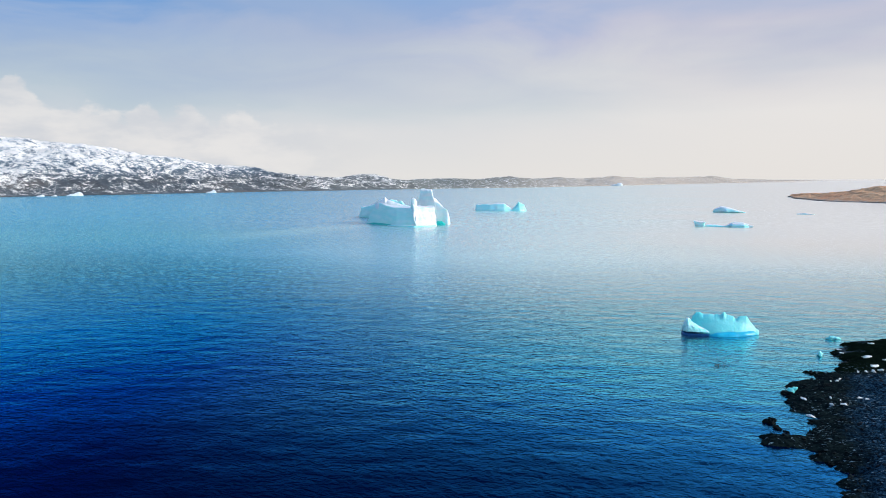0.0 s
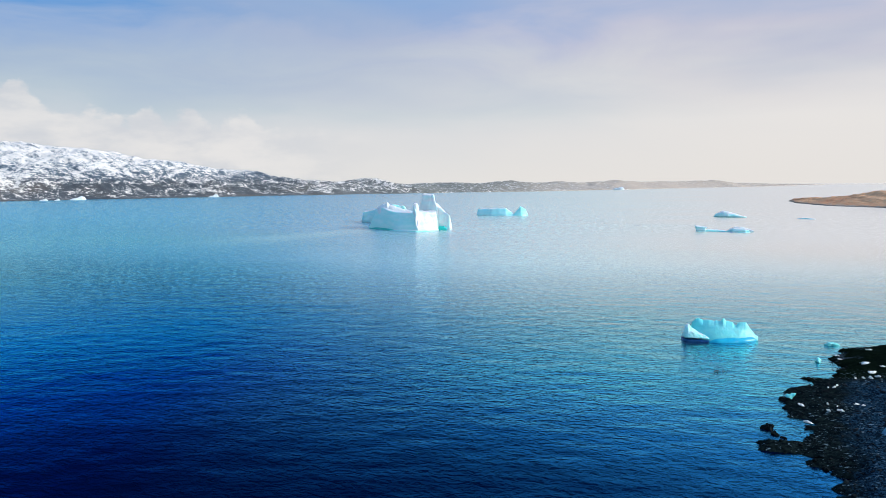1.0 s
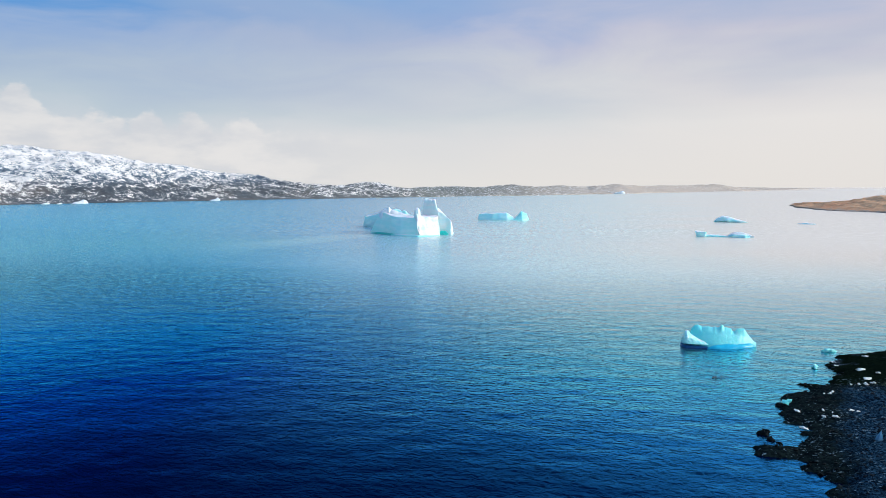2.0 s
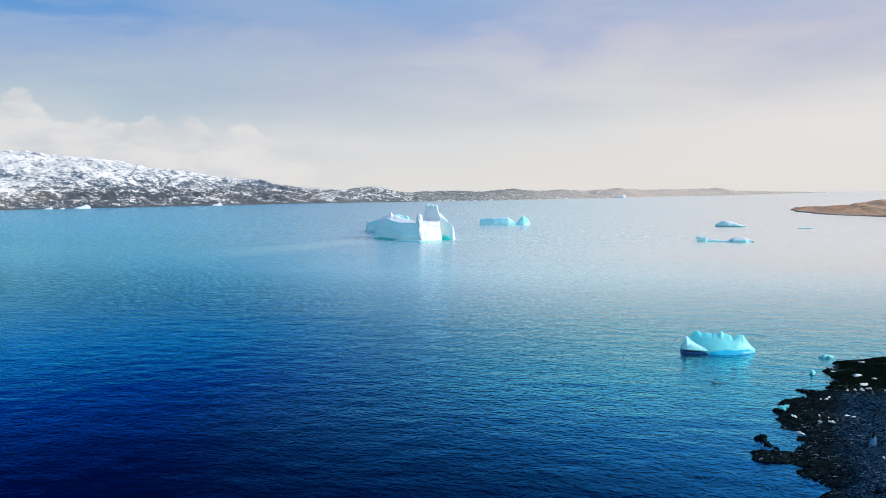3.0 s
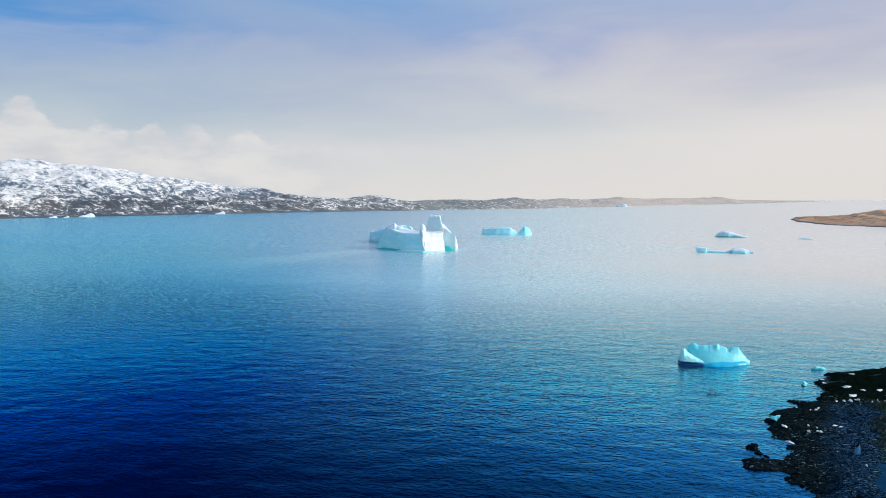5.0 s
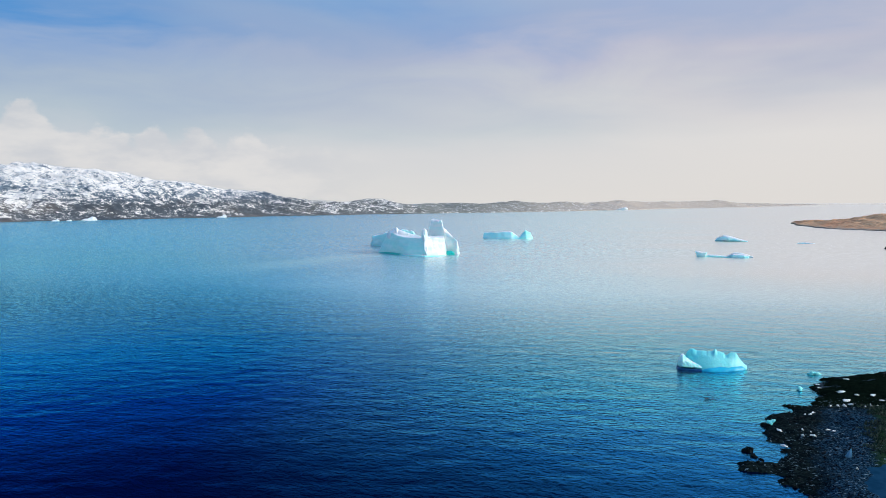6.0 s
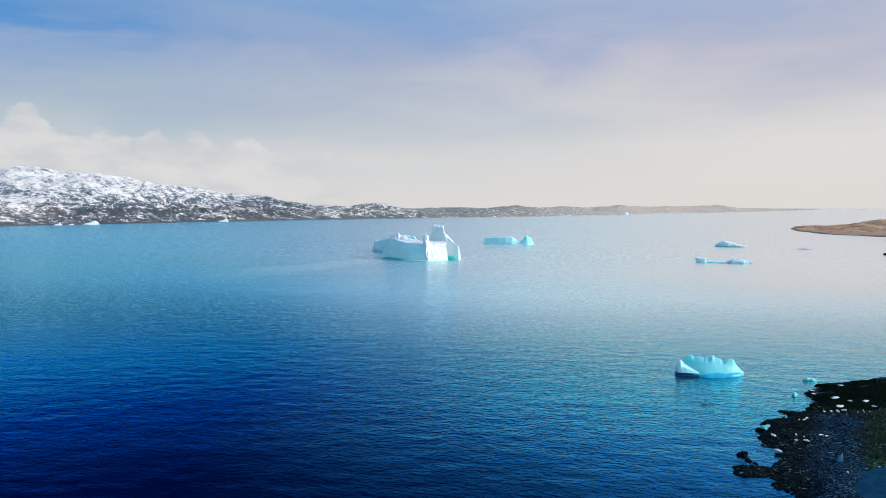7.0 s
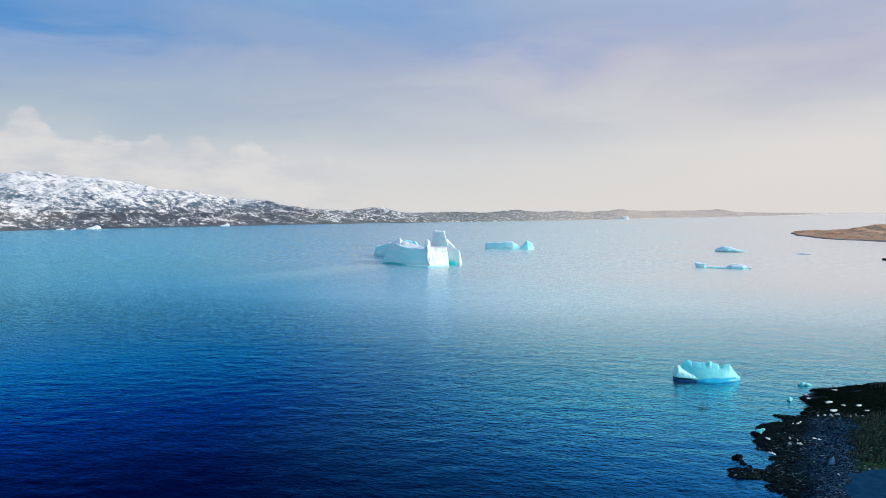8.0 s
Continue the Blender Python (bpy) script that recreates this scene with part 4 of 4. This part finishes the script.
for x, y, size, seed in ((50.6, 128.3, (1.7, 1.1, 0.9), 61), (44.1, 116.2, (1.4, 0.9, 0.5), 62), (33.2, 95.6, (0.9, 0.8, 0.8), 63), (34.0, 90.6, (1.8, 0.7, 0.35), 64)):
    ice_lump((x, y, 0.08), size, 20 * (seed % 5), seed, ICE, "pale blue lump of ice floating off the rocky shore", "floating ice chunks")
STRANDED = [(49.7, 113.0, 2.2, 0.5), (48.6, 107.9, 1.8, 0.7), (45.8, 104.1, 1.0, 0.5), (46.7, 104.1, 1.2, 0.6), (47.8, 104.1, 0.9, 0.6), (39.4, 97.5, 0.7, 0.4), (38.8, 98.0, 0.5, 0.4), (35.8, 90.2, 0.8, 0.6), (35.2, 88.1, 0.7, 0.6),
            (36.5, 87.6, 1.2, 0.5), (39.5, 90.9, 1.0, 0.5), (39.9, 89.7, 0.7, 0.4), (36.8, 74.3, 0.6, 0.4), (50.8, 104.3, 0.6, 0.6), (53.6, 106.7, 1.0, 0.3), (51.2, 110.4, 1.2, 0.3), (53.7, 110.5, 1.5, 0.3), (32.9, 90.4, 1.6, 0.3), (32.0, 85.9, 1.6, 0.3),
            (51.4, 103.4, 0.5, 0.5), (50.2, 102.6, 0.5, 0.4), (44.6, 103.7, 0.6, 0.5), (48.2, 119.2, 1.3, 0.3),
            (53.6, 120.7, 1.6, 0.3), (47.5, 116.6, 1.0, 0.3), (40.0, 98.3, 0.7, 0.4), (36.7, 89.4, 0.6, 0.3), (49.2, 102.4, 0.6, 0.4)]
for i, (x, y, wide, tall) in enumerate(STRANDED):
    ice_lump((x, y, surface(x, y) + tall * 0.14), (wide * 0.56, wide * 0.34, tall * 0.40), 37 * i, 70 + i, SNOW, "white lump of ice stranded on the dark shore", "stranded ice chunks")
bm = bmesh.new()
ring_ = [bm.verts.new((0.5 * math.cos(a) * k, 0.36 * math.sin(a) * k, -0.1)) for a, k in ((0.2, 1.0), (1.5, 0.8), (2.7, 1.1), (3.9, 0.9), (5.2, 1.0))]
mid_ = [bm.verts.new((v.co.x * 0.55 + 0.05, v.co.y * 0.6, 0.55 + 0.1 * (i % 2))) for i, v in enumerate(ring_)]
tip = bm.verts.new((0.12, 0.02, 1.2))
for i in range(5):
    bm.faces.new((ring_[i], ring_[(i + 1) % 5], mid_[(i + 1) % 5], mid_[i]))
    bm.faces.new((mid_[i], mid_[(i + 1) % 5], tip))
bm.faces.new(ring_[::-1])
shard = part("ice_shard", bm, GREY_ICE)
shard.matrix_world = pose(37.6, 78.8, surface(37.6, 78.8), 4, 6, 20)
tagged(shard, "upright pointed blue-grey ice shard on the gravel", "ice")

# rocks standing in the water
for x, y, size, seed in ((26.7, 82.9, (1.4, 1.1, 1.2), 1), (26.8, 81.1, (1.0, 0.8, 0.6), 2), (27.4, 80.1, (0.9, 0.5, 0.25), 3), (31.9, 94.4, (1.6, 0.9, 0.7), 4), (30.9, 71.6, (1.2, 0.8, 0.6), 5), (28.9, 71.4, (0.9, 0.7, 0.5), 6),
                         (223.9, 492.7, (6.0, 4.0, 2.4), 7), (228.0, 492.0, (3.0, 3.0, 1.4), 8)):
    bm = bmesh.new()
    bmesh.ops.create_icosphere(bm, subdivisions=3, radius=0.5)
    co = np.array([v.co[:] for v in bm.verts])
    for v, b in zip(bm.verts, 1 + 0.5 * fbm(co[:, 0] * 2.5 + seed, co[:, 1] * 2.5, co[:, 2] * 2.5, 4, 0.6, seed)):
        v.co = Vector((v.co.x * size[0] * b, v.co.y * size[1] * b, v.co.z * size[2] * b))
    rock = part("sea_rock", bm, STONE)
    rock.matrix_world = pose(x, y, 0.06 * size[2], 0, 0, 40 * seed)
    tagged(rock, "black wet rock rising from the water", "rock", "rocks in the water")

# a small raft of drifting weed
weed = thing("drifting_weed", (27.05, 107.8, 0.05), 10, "thin dark raft of drifting weed and twigs on the water", "weed")
rng = random.Random(5)
for i in range(9):
    bm = bmesh.new()
    bmesh.ops.create_cone(bm, cap_ends=True, segments=5, radius1=0.035, radius2=0.012, depth=rng.uniform(0.5, 1.3))
    ob = part("strand", bm, WOOD, weed)
    ob.matrix_local = pose(rng.uniform(-0.8, 0.8), rng.uniform(-0.5, 0.5), 0.03, 90, rng.uniform(-4, 4), rng.uniform(0, 180))

# tall dead stalks on the far knoll
stalks = thing("dead_stalks", (63.2, 124.6, surface(63.2, 124.6) - 0.05), 0, "cluster of thin dark dead stalks on the knoll", "plant")
for i in range(16):
    bm = bmesh.new()
    tall = rng.uniform(0.5, 1.25)
    bmesh.ops.create_cone(bm, cap_ends=True, segments=5, radius1=0.045, radius2=0.015, depth=tall)
    ob = part("stalk", bm, WOOD, stalks)
    ob.matrix_local = pose(rng.uniform(-1.9, 1.9), rng.uniform(-0.6, 0.6), tall / 2, rng.uniform(-9, 9), rng.uniform(-9, 9), 0)

# ---- grass ----
rng = np.random.default_rng(3)
gx_, gy_ = rng.uniform(40, 72, 40000), rng.uniform(76, 106, 40000)
gz_ = shore_height(gx_, gy_)
ok = (gx_ - 36 - (gy_ - 73) * 0.36 + 2.2 * fbm(gx_ / 6, gy_ / 4, 0, 4, 0.6, 77) > 3.5) & (gy_ < 105) & (pool_edge(gx_, gy_) > 1.15)
gx_, gy_, gz_ = gx_[ok][:16000], gy_[ok][:16000], gz_[ok][:16000]
turn_, tall_ = rng.uniform(0, 6.28, len(gx_)), rng.uniform(0.15, 0.42, len(gx_))
wide_ = 0.09
blade = np.stack([np.stack([gx_ - wide_ * np.cos(turn_), gy_ - wide_ * np.sin(turn_), gz_ - 0.03], -1), np.stack([gx_ + wide_ * np.cos(turn_), gy_ + wide_ * np.sin(turn_), gz_ - 0.03], -1),
                  np.stack([gx_ + 0.2 * np.sin(turn_), gy_ + 0.2 * np.cos(turn_), gz_ + tall_], -1)], 1).reshape(-1, 3)
tagged(part("grass", mesh_of("grass", blade.tolist(), np.arange(len(blade)).reshape(-1, 3).tolist()), GRASS), "short dark green and straw-coloured shore grass", "grass", kind="stuff")

# ---- stones of the beach ----
rng = random.Random(11)
KINDS = [hull_rock(200 + k) for k in range(8)]
for m in KINDS:
    m.materials.append(STONE)
spots = []
while len(spots) < 8000:
    x, y = rng.uniform(24, 66), rng.uniform(62, 131)
    spots.append((x, y))
sx_, sy_ = np.array(spots).T
far_in = inland(sx_, sy_)
sz_ = shore_height(sx_, sy_)
band_ = sx_ - 36 - (sy_ - 73) * 0.36
keep = (far_in > -0.6) & (band_ < 4.5 + 1.5 * fbm(sx_ / 4, sy_ / 4, 0, 3, 0.5, 95)) & ((sy_ < 106) | (far_in < 0.8)) & (far_in < 17 + 5 * fbm(sx_ / 6, sy_ / 6, 0, 3, 0.5, 90)) & (sz_ > -0.15) & (pool_edge(sx_, sy_) > 1.08)
count, verts, faces = 0, [], []
for x, y, z in zip(sx_[keep], sy_[keep], sz_[keep]):
    size = min(1.0, 0.12 + rng.expovariate(9.0))
    m = pose(x, y, z + size * 0.08, rng.uniform(-15, 15), rng.uniform(-15, 15), rng.uniform(0, 360)) @ Matrix.Diagonal((size * rng.uniform(0.9, 1.5), size, size * rng.uniform(0.7, 1.0), 1))
    data = rng.choice(KINDS)
    if size > 0.34 and count < 300:
        ob = part("stone", data, None, shore)
        ob.matrix_world = m
        count += 1
    else:
        k = len(verts)
        verts += [(m @ v.co)[:] for v in data.vertices]
        faces += [tuple(k + i for i in f.vertices) for f in data.polygons]
rubble = part("rubble", mesh_of("rubble", verts, faces), STONE, shore)
tagged(rubble, "dark angular beach stones", kind="stuff")
